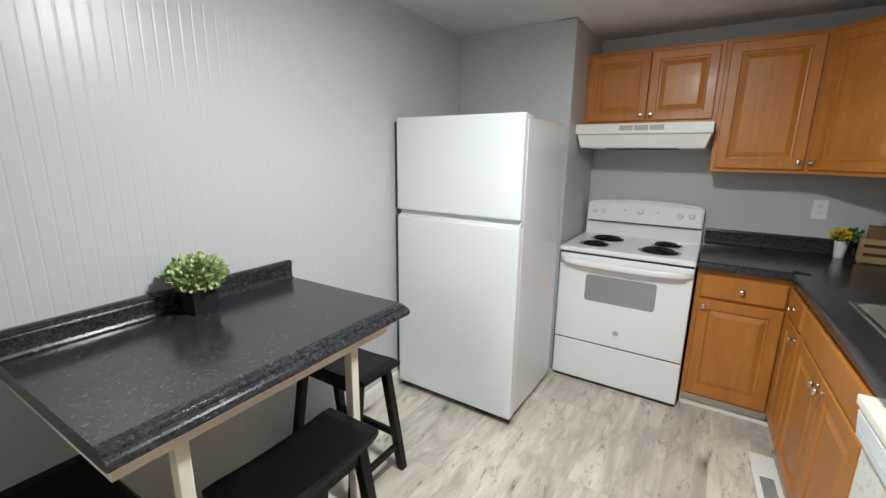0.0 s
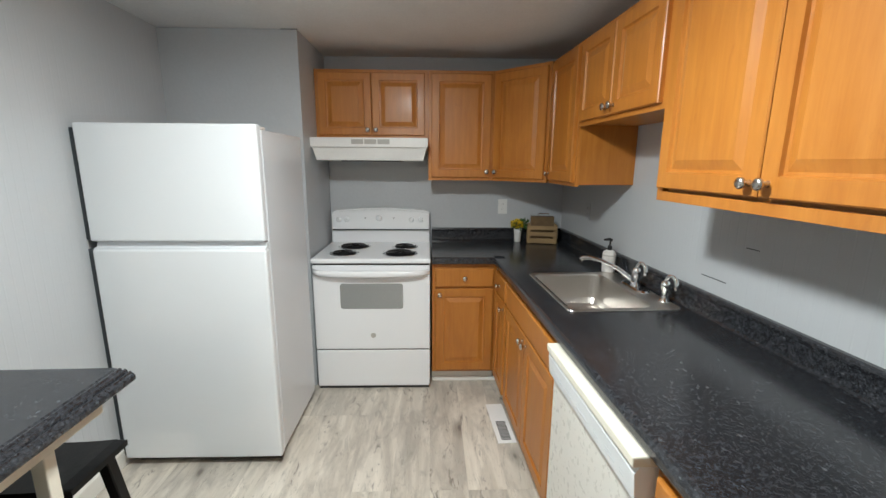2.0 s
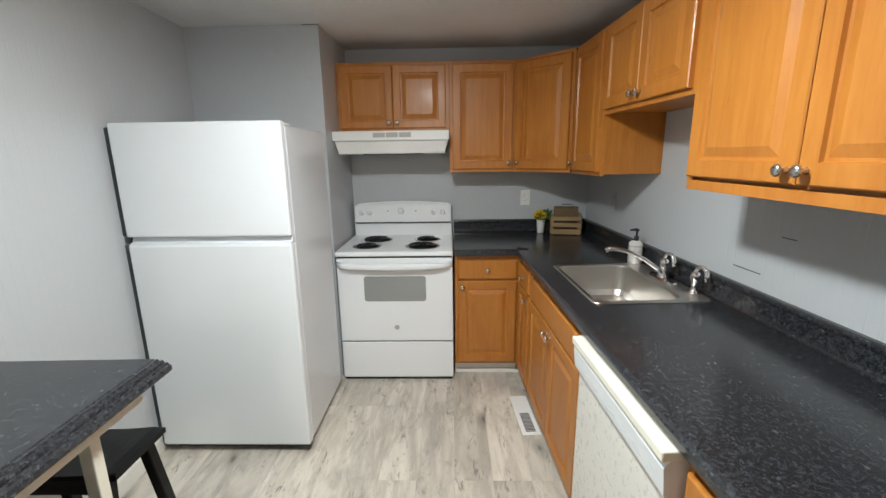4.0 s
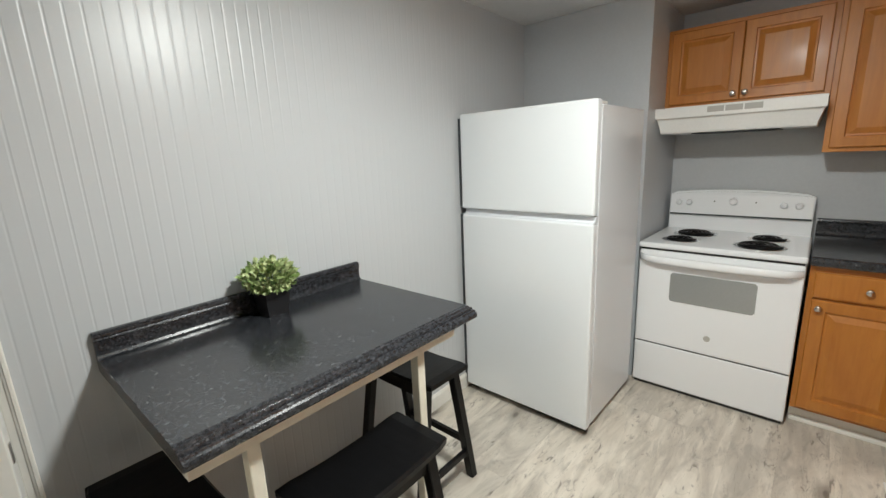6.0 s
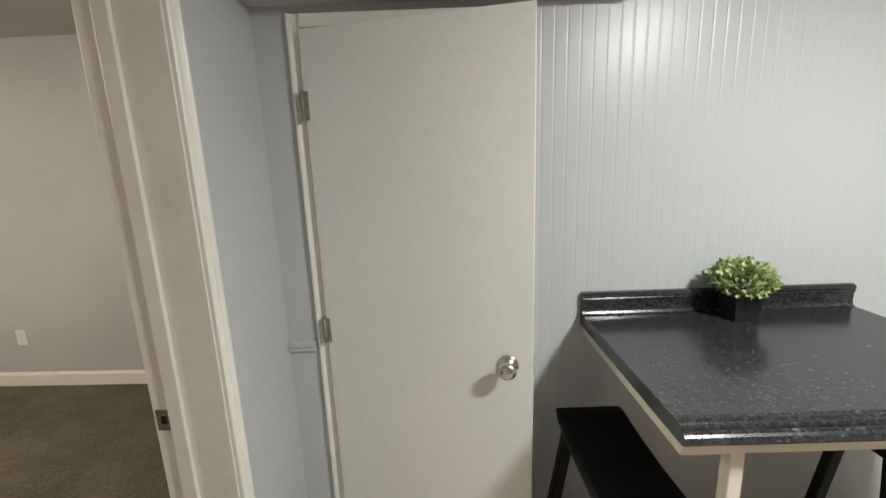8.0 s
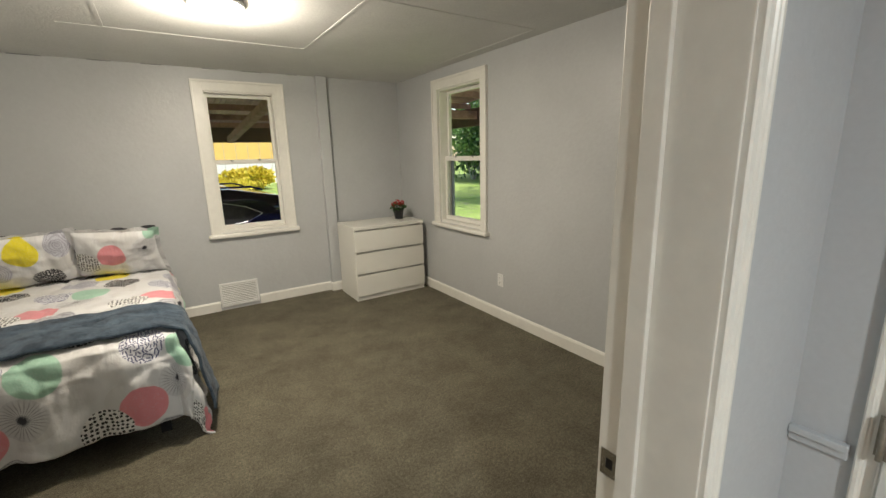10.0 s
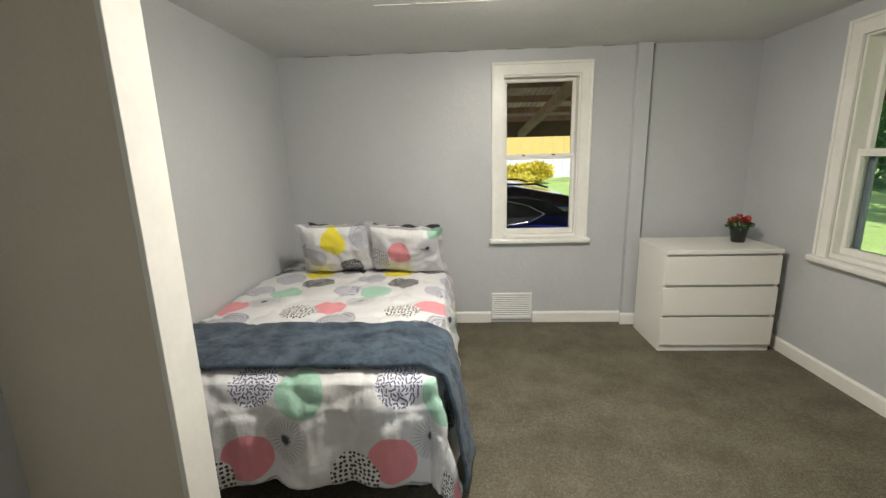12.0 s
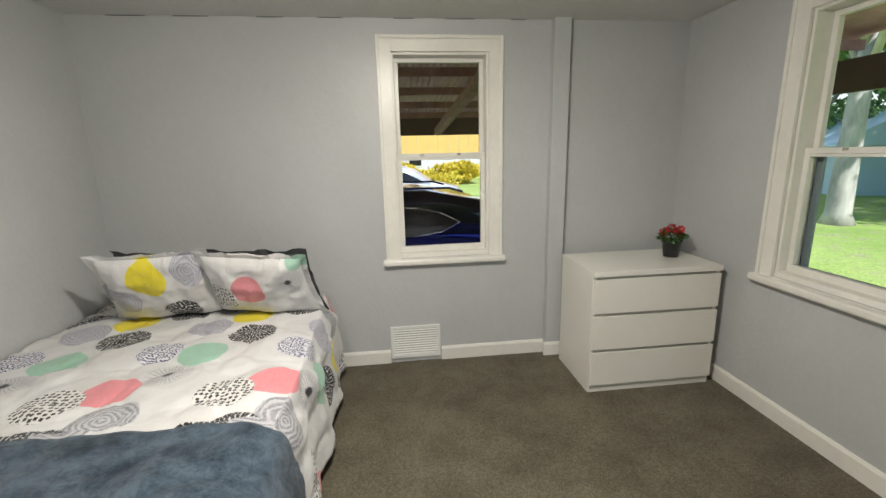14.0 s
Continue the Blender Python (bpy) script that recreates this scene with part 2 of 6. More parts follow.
def plank_material():
    """Grey-beige oak look vinyl: streaks along the board, pale sapwood, dark knots and cracks."""
    k = Nodes("grey_oak_vinyl")
    info = k.n.new("ShaderNodeObjectInfo")
    rnd = info.outputs["Random"]
    shift = k.times((11.3, 5.9, 3.7), rnd)
    v = k.coords("Object", (1, 0.13, 1), (0, 0, 0), shift)
    v2 = k.coords("Object", (1, 0.30, 1), (0, 0, 0), shift)
    streak = k.noise(v, 17, 6, 0.6, 0.9)
    band = k.noise(v2, 6.5, 5, 0.6, 1.2)
    cloud = k.noise(v2, 11, 5, 0.7, 1.5)
    c = k.mix(k.ramp(streak, 0.30, 0.70), (0.56, 0.505, 0.425), (0.78, 0.725, 0.635))
    c = k.mix(k.math("MULTIPLY", k.ramp(band, 0.46, 0.64), 0.7), c, (0.40, 0.36, 0.31))
    c = k.mix(k.math("MULTIPLY", k.ramp(cloud, 0.56, 0.72), 0.6), c, (0.25, 0.225, 0.20))
    knot = k.math("ADD", k.voronoi(k.coords("Object", (1, 0.42, 1), (0, 0, 0), shift), 3.6), k.math("MULTIPLY", k.math("SUBTRACT", streak, 0.5), 0.16))
    c = k.mix(k.math("MULTIPLY", k.ramp(knot, 0.17, 0.03), 0.6), c, (0.19, 0.165, 0.14))
    c = k.mix(k.ramp(knot, 0.045, 0.015, 0.0, 0.5), c, (0.07, 0.055, 0.045))
    crack = k.noise(k.coords("Object", (1, 0.16, 1), (0, 0, 0), shift), 26, 5, 0.5, 2.5)
    c = k.mix(k.math("MULTIPLY", k.ramp(k.math("ABSOLUTE", k.math("SUBTRACT", crack, 0.62)), 0.016, 0.0), 0.35), c, (0.10, 0.085, 0.07))
    gate = k.ramp(k.noise(k.coords("Object", (1, 0.5, 1), (0, 0, 0), shift), 9, 2), 0.54, 0.62)
    smudge = k.ramp(k.noise(k.coords("Object", (1, 0.30, 1), (0, 0, 0), shift), 38, 3, 0.6, 1.2), 0.55, 0.66)
    c = k.mix(k.math("MULTIPLY", k.math("MULTIPLY", gate, smudge), 0.75), c, (0.16, 0.135, 0.115))
    tone = k.ramp(rnd, 0, 1, 0.80, 1.05)
    k.bump(streak, 0.05, 0.002)
    return k.finish(k.times(c, tone), k.ramp(streak, 0.3, 0.7, 0.36, 0.46))


def carpet_material():
    k = Nodes("brown_grey_carpet")
    v = k.coords("Object")
    fine = k.noise(v, 210, 4, 0.7)
    tuft = k.noise(v, 62, 4, 0.8)
    broad = k.noise(v, 3.4, 7, 0.75)
    c = k.mix(k.ramp(fine, 0.36, 0.66), (0.062, 0.055, 0.038), (0.21, 0.188, 0.136))
    c = k.times(c, k.math("MULTIPLY", k.ramp(broad, 0.34, 0.66, 0.72, 1.22), k.ramp(tuft, 0.34, 0.66, 0.66, 1.32)))
    k.bump(k.math("ADD", fine, tuft), 0.5, 0.010)
    return k.finish(c, 0.95, spec=0.1, sheen=0.05)


def grass_material():
    k = Nodes("lawn_grass")
    v = k.coords("Object")
    c = k.mix(k.ramp(k.noise(v, 0.35, 5, 0.6, 0.5), 0.35, 0.65), (0.30, 0.45, 0.11), (0.44, 0.58, 0.17))
    c = k.mix(k.math("MULTIPLY", k.ramp(k.noise(v, 2.2, 5, 0.7), 0.52, 0.64), 0.7), c, (0.42, 0.38, 0.27))
    c = k.times(c, k.ramp(k.noise(v, 24, 4), 0.3, 0.7, 0.7, 1.25))
    k.bump(k.noise(v, 30, 4), 0.8, 0.05)
    return k.finish(c, 0.9, spec=0.2)


def leaves_material(name, a, b):
    k = Nodes(name)
    geo = k.n.new("ShaderNodeNewGeometry")
    c = k.mix(geo.outputs["Random Per Island"], a, b)
    return k.finish(c, 0.5)


def lit_glass(name, strength, colour):
    k = Nodes(name)
    k.b.inputs["Emission Color"].default_value = (*colour, 1)
    k.b.inputs["Emission Strength"].default_value = strength
    return k.finish((0.9, 0.9, 0.88), 0.3)


def pane_material():
    k = Nodes("window_glass")
    k.b.inputs["Transmission Weight"].default_value = 1.0
    k.b.inputs["IOR"].default_value = 1.02
    return k.finish((0.97, 0.98, 0.98), 0.02, spec=0.5)


LAMINATE = laminate("black_flecked_laminate")
MAPLE = maple("honey_maple", tone=0.93)
MAPLE_H = maple("honey_maple_across", (0, 90, 0), 0.93)
MAPLE_DEEP = maple("honey_maple_base", (0, 0, 0), 0.80)
MAPLE_DEEP_H = maple("honey_maple_base_across", (0, 90, 0), 0.80)
PLANK = plank_material()
CARPET = carpet_material()
GRASS = grass_material()
GLASS = pane_material()
SHADE_LIT = lit_glass("lit_opal_glass", 7.0, (1.0, 0.96, 0.88))
TABLE_LEAVES = leaves_material("variegated_leaves", (0.13, 0.23, 0.05), (0.58, 0.64, 0.34))

# Prints on the bed linen: (across, along, radius, kind); kinds are named below.
PRINT_TOP = [(0.11, 0.02, 0.105, "grey"), (0.50, 0.33, 0.105, "grey"), (0.12, 0.58, 0.105, "grey"), (0.30, 0.80, 0.11, "grey"), (0.56, 0.83, 0.10, "grey"),
             (0.19, 0.14, 0.11, "yellow"), (0.37, 0.27, 0.11, "lines"), (0.12, 0.385, 0.115, "hatch"), (0.47, 0.56, 0.10, "dashes"),
             (0.27, 0.60, 0.105, "green"), (0.33, 0.79, 0.10, "star"), (0.50, 0.88, 0.105, "pink"), (0.045, 0.96, 0.108, "dots"), (0.40, 1.09, 0.112, "rings"),
             (0.56, 0.06, 0.10, "hatch")]
PRINT_PILLOW_A = [(0.40, 0.22, 0.09, "grey"), (0.235, 0.32, 0.095, "yellow"), (0.44, 0.35, 0.085, "lines"), (0.08, 0.19, 0.09, "lines"), (0.33, 0.10, 0.085, "hatch")]
PRINT_PILLOW_B = [(0.34, 0.35, 0.09, "grey"), (0.23, 0.25, 0.088, "pink"), (0.075, 0.17, 0.09, "dots"), (0.44, 0.30, 0.085, "star"), (0.50, 0.42, 0.06, "green"), (0.20, 0.43, 0.07, "grey")]


def printed_cloth(name, prints, period=None, lean=0.0):
    """White cloth with round prints, laid out in metres of its UV map; period (across, along) repeats them."""
    k = Nodes(name)
    uv = k.n.new("ShaderNodeUVMap")
    sep = k.n.new("ShaderNodeSeparateXYZ")
    k.l.new(uv.outputs["UV"], sep.inputs[0])
    u, v = sep.outputs[0], sep.outputs[1]
    vec = uv.outputs["UV"]
    colour = k.mix(k.ramp(k.noise(vec, 7, 3), 0.3, 0.7), (0.64, 0.635, 0.64), (0.70, 0.70, 0.705))
    if period:
        row = k.math("FLOOR", k.math("DIVIDE", v, period[1]))
        u = k.math("SUBTRACT", u, k.math("MULTIPLY", row, lean))
    wobble = k.math("MULTIPLY", k.math("SUBTRACT", k.noise(vec, 16, 2), 0.5), 0.010)
    brush = k.noise(vec, 60, 4, 0.6, 1.5)
    scrawl = k.noise(vec, 9, 2, 0.5, 0.6)

    def strokes(scale, wide, long, heading=None):
        """Short strokes scattered over the cloth, each turned its own way, or along a given heading."""
        cell = k.n.new("ShaderNodeTexVoronoi")
        cell.voronoi_dimensions = "2D"
        k.l.new(vec, cell.inputs["Vector"])
        cell.inputs["Scale"].default_value, cell.inputs["Randomness"].default_value = scale, 0.45
        off = k.n.new("ShaderNodeVectorMath")
        off.operation = "SUBTRACT"
        k.l.new(vec, off.inputs[0])
        k.l.new(cell.outputs["Position"], off.inputs[1])
        xy = k.n.new("ShaderNodeSeparateXYZ")
        k.l.new(off.outputs["Vector"], xy.inputs[0])
        tint = k.n.new("ShaderNodeSeparateXYZ")
        k.l.new(cell.outputs["Color"], tint.inputs[0])
        turned = k.math("MULTIPLY", tint.outputs[0], 6.28) if heading is None else k.math("ADD", heading, k.math("MULTIPLY", k.math("SUBTRACT", tint.outputs[0], 0.5), 0.7))
        s_, c_ = k.math("SINE", turned), k.math("COSINE", turned)
        along = k.math("ABSOLUTE", k.math("ADD", k.math("MULTIPLY", xy.outputs[0], s_), k.math("MULTIPLY", xy.outputs[1], c_)))
        across = k.math("ABSOLUTE", k.math("SUBTRACT", k.math("MULTIPLY", xy.outputs[0], c_), k.math("MULTIPLY", xy.outputs[1], s_)))
        far = k.math("MAXIMUM", k.math("DIVIDE", along, long), k.math("DIVIDE", across, wide))
        return k.ramp(far, 1.15, 0.85)

    marks = {"dots": strokes(49, 0.0060, 0.0062), "dashes": strokes(62, 0.0030, 0.0088), "hatch": lambda angle: strokes(62, 0.0062, 0.0130, angle)}
    for x, y, r, kind in prints:
        du, dv = k.math("SUBTRACT", u, x), k.math("SUBTRACT", v, y)
        if period:
            du = k.math("MULTIPLY", k.math("SUBTRACT", k.math("FRACT", k.math("ADD", k.math("DIVIDE", du, period[0]), 0.5)), 0.5), period[0])
            dv = k.math("MULTIPLY", k.math("SUBTRACT", k.math("FRACT", k.math("ADD", k.math("DIVIDE", dv, period[1]), 0.5)), 0.5), period[1])
        d = k.math("SQRT", k.math("ADD", k.math("MULTIPLY", du, du), k.math("MULTIPLY", dv, dv)))
        d = k.math("ADD", d, wobble)
        disc = k.ramp(d, r, r - 0.004)
        angle = k.math("ARCTAN2", du, dv)
        if kind in ("yellow", "pink", "green", "grey"):
            tone = {"yellow": (0.78, 0.66, 0.02), "pink": (0.72, 0.26, 0.29), "green": (0.33, 0.54, 0.42), "grey": (0.62, 0.61, 0.605)}[kind]
            cover = k.ramp(brush, 0.25, 0.5, 0.62 if kind == "grey" else 0.8, 0.85 if kind == "grey" else 1.0)
            colour = k.mix(k.math("MULTIPLY", disc, cover), colour, tone)
            continue
        if kind == "hatch":
            ink, tone = marks["hatch"](angle), (0.015, 0.015, 0.018)
            colour = k.mix(disc, colour, (0.70, 0.695, 0.69))
        elif kind == "dots":
            ink, tone = marks["dots"], (0.015, 0.015, 0.018)
            colour = k.mix(disc, colour, (0.76, 0.75, 0.73))
        elif kind == "dashes":
            ink, tone = marks["dashes"], (0.06, 0.065, 0.16)
            colour = k.mix(disc, colour, (0.70, 0.70, 0.745))
        elif kind == "lines":
            rings = k.math("SINE", k.math("ADD", k.math("MULTIPLY", d, 420), k.math("ADD", k.math("MULTIPLY", scrawl, 34), k.math("MULTIPLY", brush, 5))))
            ink, tone = k.math("MULTIPLY", k.ramp(rings, -0.2, 0.5), k.ramp(brush, 0.3, 0.6, 0.25, 0.6)), (0.20, 0.20, 0.25)
            colour = k.mix(disc, colour, (0.50, 0.50, 0.56))
        elif kind == "rings":
            rings = k.math("SINE", k.math("ADD", k.math("MULTIPLY", d, 340), k.math("ADD", k.math("MULTIPLY", scrawl, 16), k.math("MULTIPLY", brush, 6))))
            ink, tone = k.math("MULTIPLY", k.ramp(rings, -0.6, 0.5, 0.25, 0.85), k.ramp(brush, 0.3, 0.62, 0.4, 0.95)), (0.10, 0.10, 0.13)
            colour = k.mix(disc, colour, (0.60, 0.60, 0.63))
        else:
            rays = k.ramp(k.math("SINE", k.math("ADD", k.math("MULTIPLY", angle, 29), k.math("MULTIPLY", scrawl, 9))), 0.35, 0.85)
            core = k.ramp(k.math("ADD", d, k.math("MULTIPLY", k.math("SUBTRACT", brush, 0.5), 0.03)), 0.028, 0.014)
            ink, tone = k.math("MAXIMUM", k.math("MULTIPLY", k.math("MULTIPLY", rays, 0.5), k.ramp(d, r, r * 0.6)), core), (0.02, 0.02, 0.03)
            colour = k.mix(k.math("MULTIPLY", disc, 0.6), colour, (0.52, 0.52, 0.54))
        colour = k.mix(k.math("MULTIPLY", disc, ink), colour, tone)
    crease = k.noise(k.coords("UV", (1, 0.4, 1)), 12, 3, 0.5, 0.6)
    k.bump(k.math("ADD", k.noise(vec, 9, 4), k.math("MULTIPLY", crease, 0.7)), 0.55, 0.018)
    return k.finish(colour, 0.62, sheen=0.15)


COMFORTER = printed_cloth("printed_comforter", PRINT_TOP, (0.615, 1.14), 0.10)
PILLOW_A = printed_cloth("printed_pillowcase", [(x * 1.15, y * 1.12, r * 1.12, kind) for x, y, r, kind in PRINT_PILLOW_A])
PILLOW_B = printed_cloth("printed_pillowcase_pink", [(x * 1.15, y * 1.12, r * 1.12, kind) for x, y, r, kind in PRINT_PILLOW_B])
PILLOW_DARK = painted("charcoal_pillowcase", (0.055, 0.055, 0.062), 0.8, mottled=0.3, mottle_scale=14, bump=0.4, bump_scale=30)


def plush_material():
    k = Nodes("slate_blue_plush")
    v = k.coords("Object")
    c = k.mix(k.ramp(k.noise(v, 8, 8, 0.85, 0.1), 0.40, 0.60), (0.013, 0.024, 0.039), (0.080, 0.112, 0.150))
    c = k.times(c, k.ramp(k.noise(v, 160, 4, 0.7), 0.3, 0.7, 0.8, 1.2))
    k.bump(k.noise(v, 120, 5, 0.7), 0.6, 0.01)
    return k.finish(c, 0.85, sheen=0.12, spec=0.2)


PLUSH = plush_material()


# ---- shapes ----
def plain_box(bm, lo, hi):
    """Adds a box with the corners lo and hi to bm."""
    vs = [bm.verts.new((x, y, z)) for x in (lo[0], hi[0]) for y in (lo[1], hi[1]) for z in (lo[2], hi[2])]
    for q in ((0, 1, 3, 2), (4, 6, 7, 5), (0, 4, 5, 1), (2, 3, 7, 6), (0, 2, 6, 4), (1, 5, 7, 3)):
        bm.faces.new([vs[i] for i in q])
    return vs


def box(lo, hi, bevel=0.0, segments=2):
    bm = bmesh.new()
    plain_box(bm, [min(a, b) for a, b in zip(lo, hi)], [max(a, b) for a, b in zip(lo, hi)])
    if bevel:
        bmesh.ops.bevel(bm, geom=bm.edges[:], offset=bevel, segments=segments, affect="EDGES", profile=0.5)
    return bm


def boxes(pairs, bevel=0.0):
    bm = bmesh.new()
    for lo, hi in pairs:
        plain_box(bm, [min(a, b) for a, b in zip(lo, hi)], [max(a, b) for a, b in zip(lo, hi)])
    if bevel:
        bmesh.ops.bevel(bm, geom=bm.edges[:], offset=bevel, segments=2, affect="EDGES", profile=0.5)
    return bm


def rings(bm, loops, cap=True):
    """Joins loops of equally many points into a skin, with caps on both ends."""
    made = [[bm.verts.new(p) for p in loop] for loop in loops]
    n = len(made[0])
    for a, b in zip(made, made[1:]):
        for i in range(n):
            bm.faces.new((a[i], a[(i + 1) % n], b[(i + 1) % n], b[i]))
    if cap:
        bm.faces.new(made[0][::-1])
        bm.faces.new(made[-1])
    return bm


def lathe(profile, sides=24, bm=None, at=(0, 0, 0)):
    """A turned shape from (radius, height) pairs, bottom to top."""
    bm = bm or bmesh.new()
    return rings(bm, [[(at[0] + r * math.cos(2 * math.pi * i / sides), at[1] + r * math.sin(2 * math.pi * i / sides), at[2] + z) for i in range(sides)] for r, z in profile])


def tube(points, radius, sides=10, bm=None):
    """A round bar through points; radius is a number or one for each point."""
    bm = bm or bmesh.new()
    pts = [Vector(p) for p in points]
    radii = radius if isinstance(radius, (list, tuple)) else [radius] * len(pts)
    loops, side = [], None
    for i, p in enumerate(pts):
        way = (pts[min(i + 1, len(pts) - 1)] - pts[max(i - 1, 0)]).normalized()
        if side is None:
            side = way.orthogonal().normalized()
        side = (side - way * side.dot(way)).normalized()
        up = way.cross(side)
        loops.append([p + (side * math.cos(2 * math.pi * j / sides) + up * math.sin(2 * math.pi * j / sides)) * radii[i] for j in range(sides)])
    return rings(bm, loops)


def extruded(profile, a, b, axis="x"):
    """A closed profile of (p, q) drawn out from a to b along an axis; (p, q) are the other two axes in order."""
    def put(t, p, q):
        return {"x": (t, p, q), "y": (p, t, q), "z": (p, q, t)}[axis]

    return rings(bmesh.new(), [[put(a, p, q) for p, q in profile], [put(b, p, q) for p, q in profile]])


def part(name, bm, mat, parent=None, label="", smooth=False):
    """One mesh object from bm, under parent (its shape in the parent's space)."""
    bmesh.ops.recalc_face_normals(bm, faces=bm.faces[:])
    me = bpy.data.meshes.new(name)
    bm.to_mesh(me)
    bm.free()
    if smooth:
        me.shade_smooth()
    for one in mat if isinstance(mat, (list, tuple)) else (mat,):
        me.materials.append(one)
    ob = new(name, me)
    ob.parent = parent
    if label:
        ob["label"] = label
    return ob


def structure(name, bm, mat, label="", category="wall", at=None):
    ob = tagged(part(name, bm, mat), label, category, kind="structure")
    if at is not None:
        ob.matrix_basis = at
    return ob


def thing(name, x, y, z, label, category, group="", turn=0.0):
    ob = new(name)
    ob.empty_display_size = 0.1
    ob.matrix_basis = pose(x, y, z, 0, 0, turn)
    return tagged(ob, label, category, group)


def slabs(axis, at0, at1, lo, hi, height, openings):
    """The boxes of a wall along x or y, with openings (from, to, bottom, top)."""
    out = []

    def slab(a, b, c, d):
        if b - a > 1e-4 and d - c > 1e-4:
            out.append(((a, at0, c), (b, at1, d)) if axis == "x" else ((at0, a, c), (at1, b, d)))

    edge = lo
    for a, b, c, d in sorted(openings):
        slab(edge, a, 0, height)
        slab(a, b, 0, c)
        slab(a, b, d, height)
        edge = b
    slab(edge, hi, 0, height)
    return out


def beaded(lo, hi, z0, z1, side, pitch=0.041):
    """Beadboard panelling along y from lo to hi, its face at x = 0 and its back at x = -0.006 * side."""
    line = [(0.0, lo)]
    y = lo + pitch * 0.5
    while y < hi - 0.01:
        line += [(0, y - 0.0045), (-0.00020 * side, y - 0.0030), (-0.00055 * side, y - 0.0010), (-0.00055 * side, y + 0.0010), (-0.00020 * side, y + 0.0030), (0, y + 0.0045)]
        y += pitch
    line += [(0.0, hi), (-0.006 * side, hi), (-0.006 * side, lo)]
    return extruded(line, z0, z1, "z")


# ---- large structure ----
KZ, BZ = 2.27, 2.295                      # ceiling heights of kitchen and bedroom
YN, YS, YB = 3.42, -0.75, -0.945          # north kitchen wall; both faces of the wall between the rooms
BX0, BX1, BY0 = -2.65, 1.18, -5.04
WEST, EAST = pose(-1.375, YS, 0, 0, 0, 2.2), pose(1.12, YN, 0, 0, 0, 2.5)
DOOR_LO, DOOR_HI, DOOR_TOP = 0.15, 0.835, 1.89
WAY_LO, WAY_HI, WAY_TOP = -0.968, -0.04, 2.03

structure("wall_west_kitchen", boxes(slabs("y", -0.126, -0.006, 0.0, 4.2, KZ, [(DOOR_LO, DOOR_HI, 0, DOOR_TOP)])), WALL_GREY, "grey painted kitchen wall behind the bar table", at=WEST)
west_panel = structure("wall_panelling", beaded(DOOR_HI, 3.56, 0.0, KZ, 1), BEAD, "glossy light grey vertical beadboard on the kitchen wall", "panelling", at=WEST)
structure("wall_panelling", box((-0.006, 0.0, 0.0), (0, DOOR_LO, KZ)), WALL_GREY, "narrow grey painted wall strip beside the closet door", "wall", at=WEST)
structure("wall_panelling", box((-0.006, DOOR_LO, DOOR_TOP), (0, DOOR_HI, KZ)), WALL_GREY, "grey painted wall strip over the closet door", "wall", at=WEST)
structure("wall_header", box((0.0, 0.0, 1.955), (0.13, 1.195, KZ), 0.003), WALL_GREY, "grey boxed-in header above the closet door", "wall", at=WEST)
structure("wall_protruding", box((-1.58, 2.79, 0), (-0.705, YN, KZ), 0.004), WALL_GREY, "grey painted wall that steps forward behind the refrigerator")
structure("wall_north_kitchen", box((-1.62, YN, 0), (1.24, YN + 0.12, KZ)), WALL_GREY, "grey painted kitchen wall behind the stove")
structure("wall_east_kitchen", box((0.006, -4.3, 0), (0.126, 0.1, KZ)), WALL_GREY, "grey painted kitchen wall over the sink", at=EAST)
structure("wall_panelling", beaded(-4.3, 0.0, 0.0, KZ, -1), BEAD, "glossy light grey vertical beadboard over the worktop", "panelling", at=EAST)
structure("wall_between", boxes(slabs("x", YB, YS, BX0 - 0.15, 1.45, BZ, [(WAY_LO, WAY_HI, 0, WAY_TOP)])), WALL_GREY, "grey painted wall between kitchen and bedroom")
structure("ceiling_kitchen", box((-1.64, YS, KZ), (1.50, YN + 0.12, KZ + 0.1)), CEIL, "white painted kitchen ceiling", "ceiling")
structure("floor_kitchen", box((-2.2, YB + 0.03, -0.12), (1.50, YN + 0.12, -0.004)), DARK_GASKET, "grey oak plank kitchen floor", "floor")
structure("wall_closet", boxes([((-2.2, YS, 0), (-2.1, 0.4, KZ)), ((-2.1, 0.4, 0), (-1.55, 0.5, KZ))]), WALL_GREY, "plain painted closet walls behind the door")
structure("ceiling_closet", box((-2.2, YS, KZ), (-1.64, 0.5, KZ + 0.1)), CEIL, "plain white closet ceiling", "ceiling")

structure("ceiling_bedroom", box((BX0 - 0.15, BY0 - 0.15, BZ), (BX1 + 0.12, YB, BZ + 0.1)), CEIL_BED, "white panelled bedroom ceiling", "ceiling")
structure("floor_bedroom", box((BX0 - 0.15, BY0 - 0.15, -0.12), (BX1 + 0.12, YB + 0.03, 0.0)), CARPET, "brown-grey cut pile bedroom carpet", "floor")
# windows: (from, to, bottom, top) of the openings in the walls
WIN_S, WIN_W = (-1.280, -0.650, 0.776, 2.105), (-4.172, -3.476, 0.785, 2.105)
structure("wall_west_bedroom", boxes(slabs("y", BX0 - 0.15, BX0, BY0 - 0.15, YB, BZ, [WIN_W])), BED_WALL, "grey painted bedroom wall with a window")
structure("wall_south_bedroom", boxes(slabs("x", BY0 - 0.15, BY0, BX0, BX1 + 0.12, BZ, [WIN_S])), BED_WALL, "grey painted bedroom wall behind the bed")
structure("wall_east_bedroom", box((BX1, BY0, 0), (BX1 + 0.12, YB, BZ)), BED_WALL, "grey painted bedroom wall beside the bed")
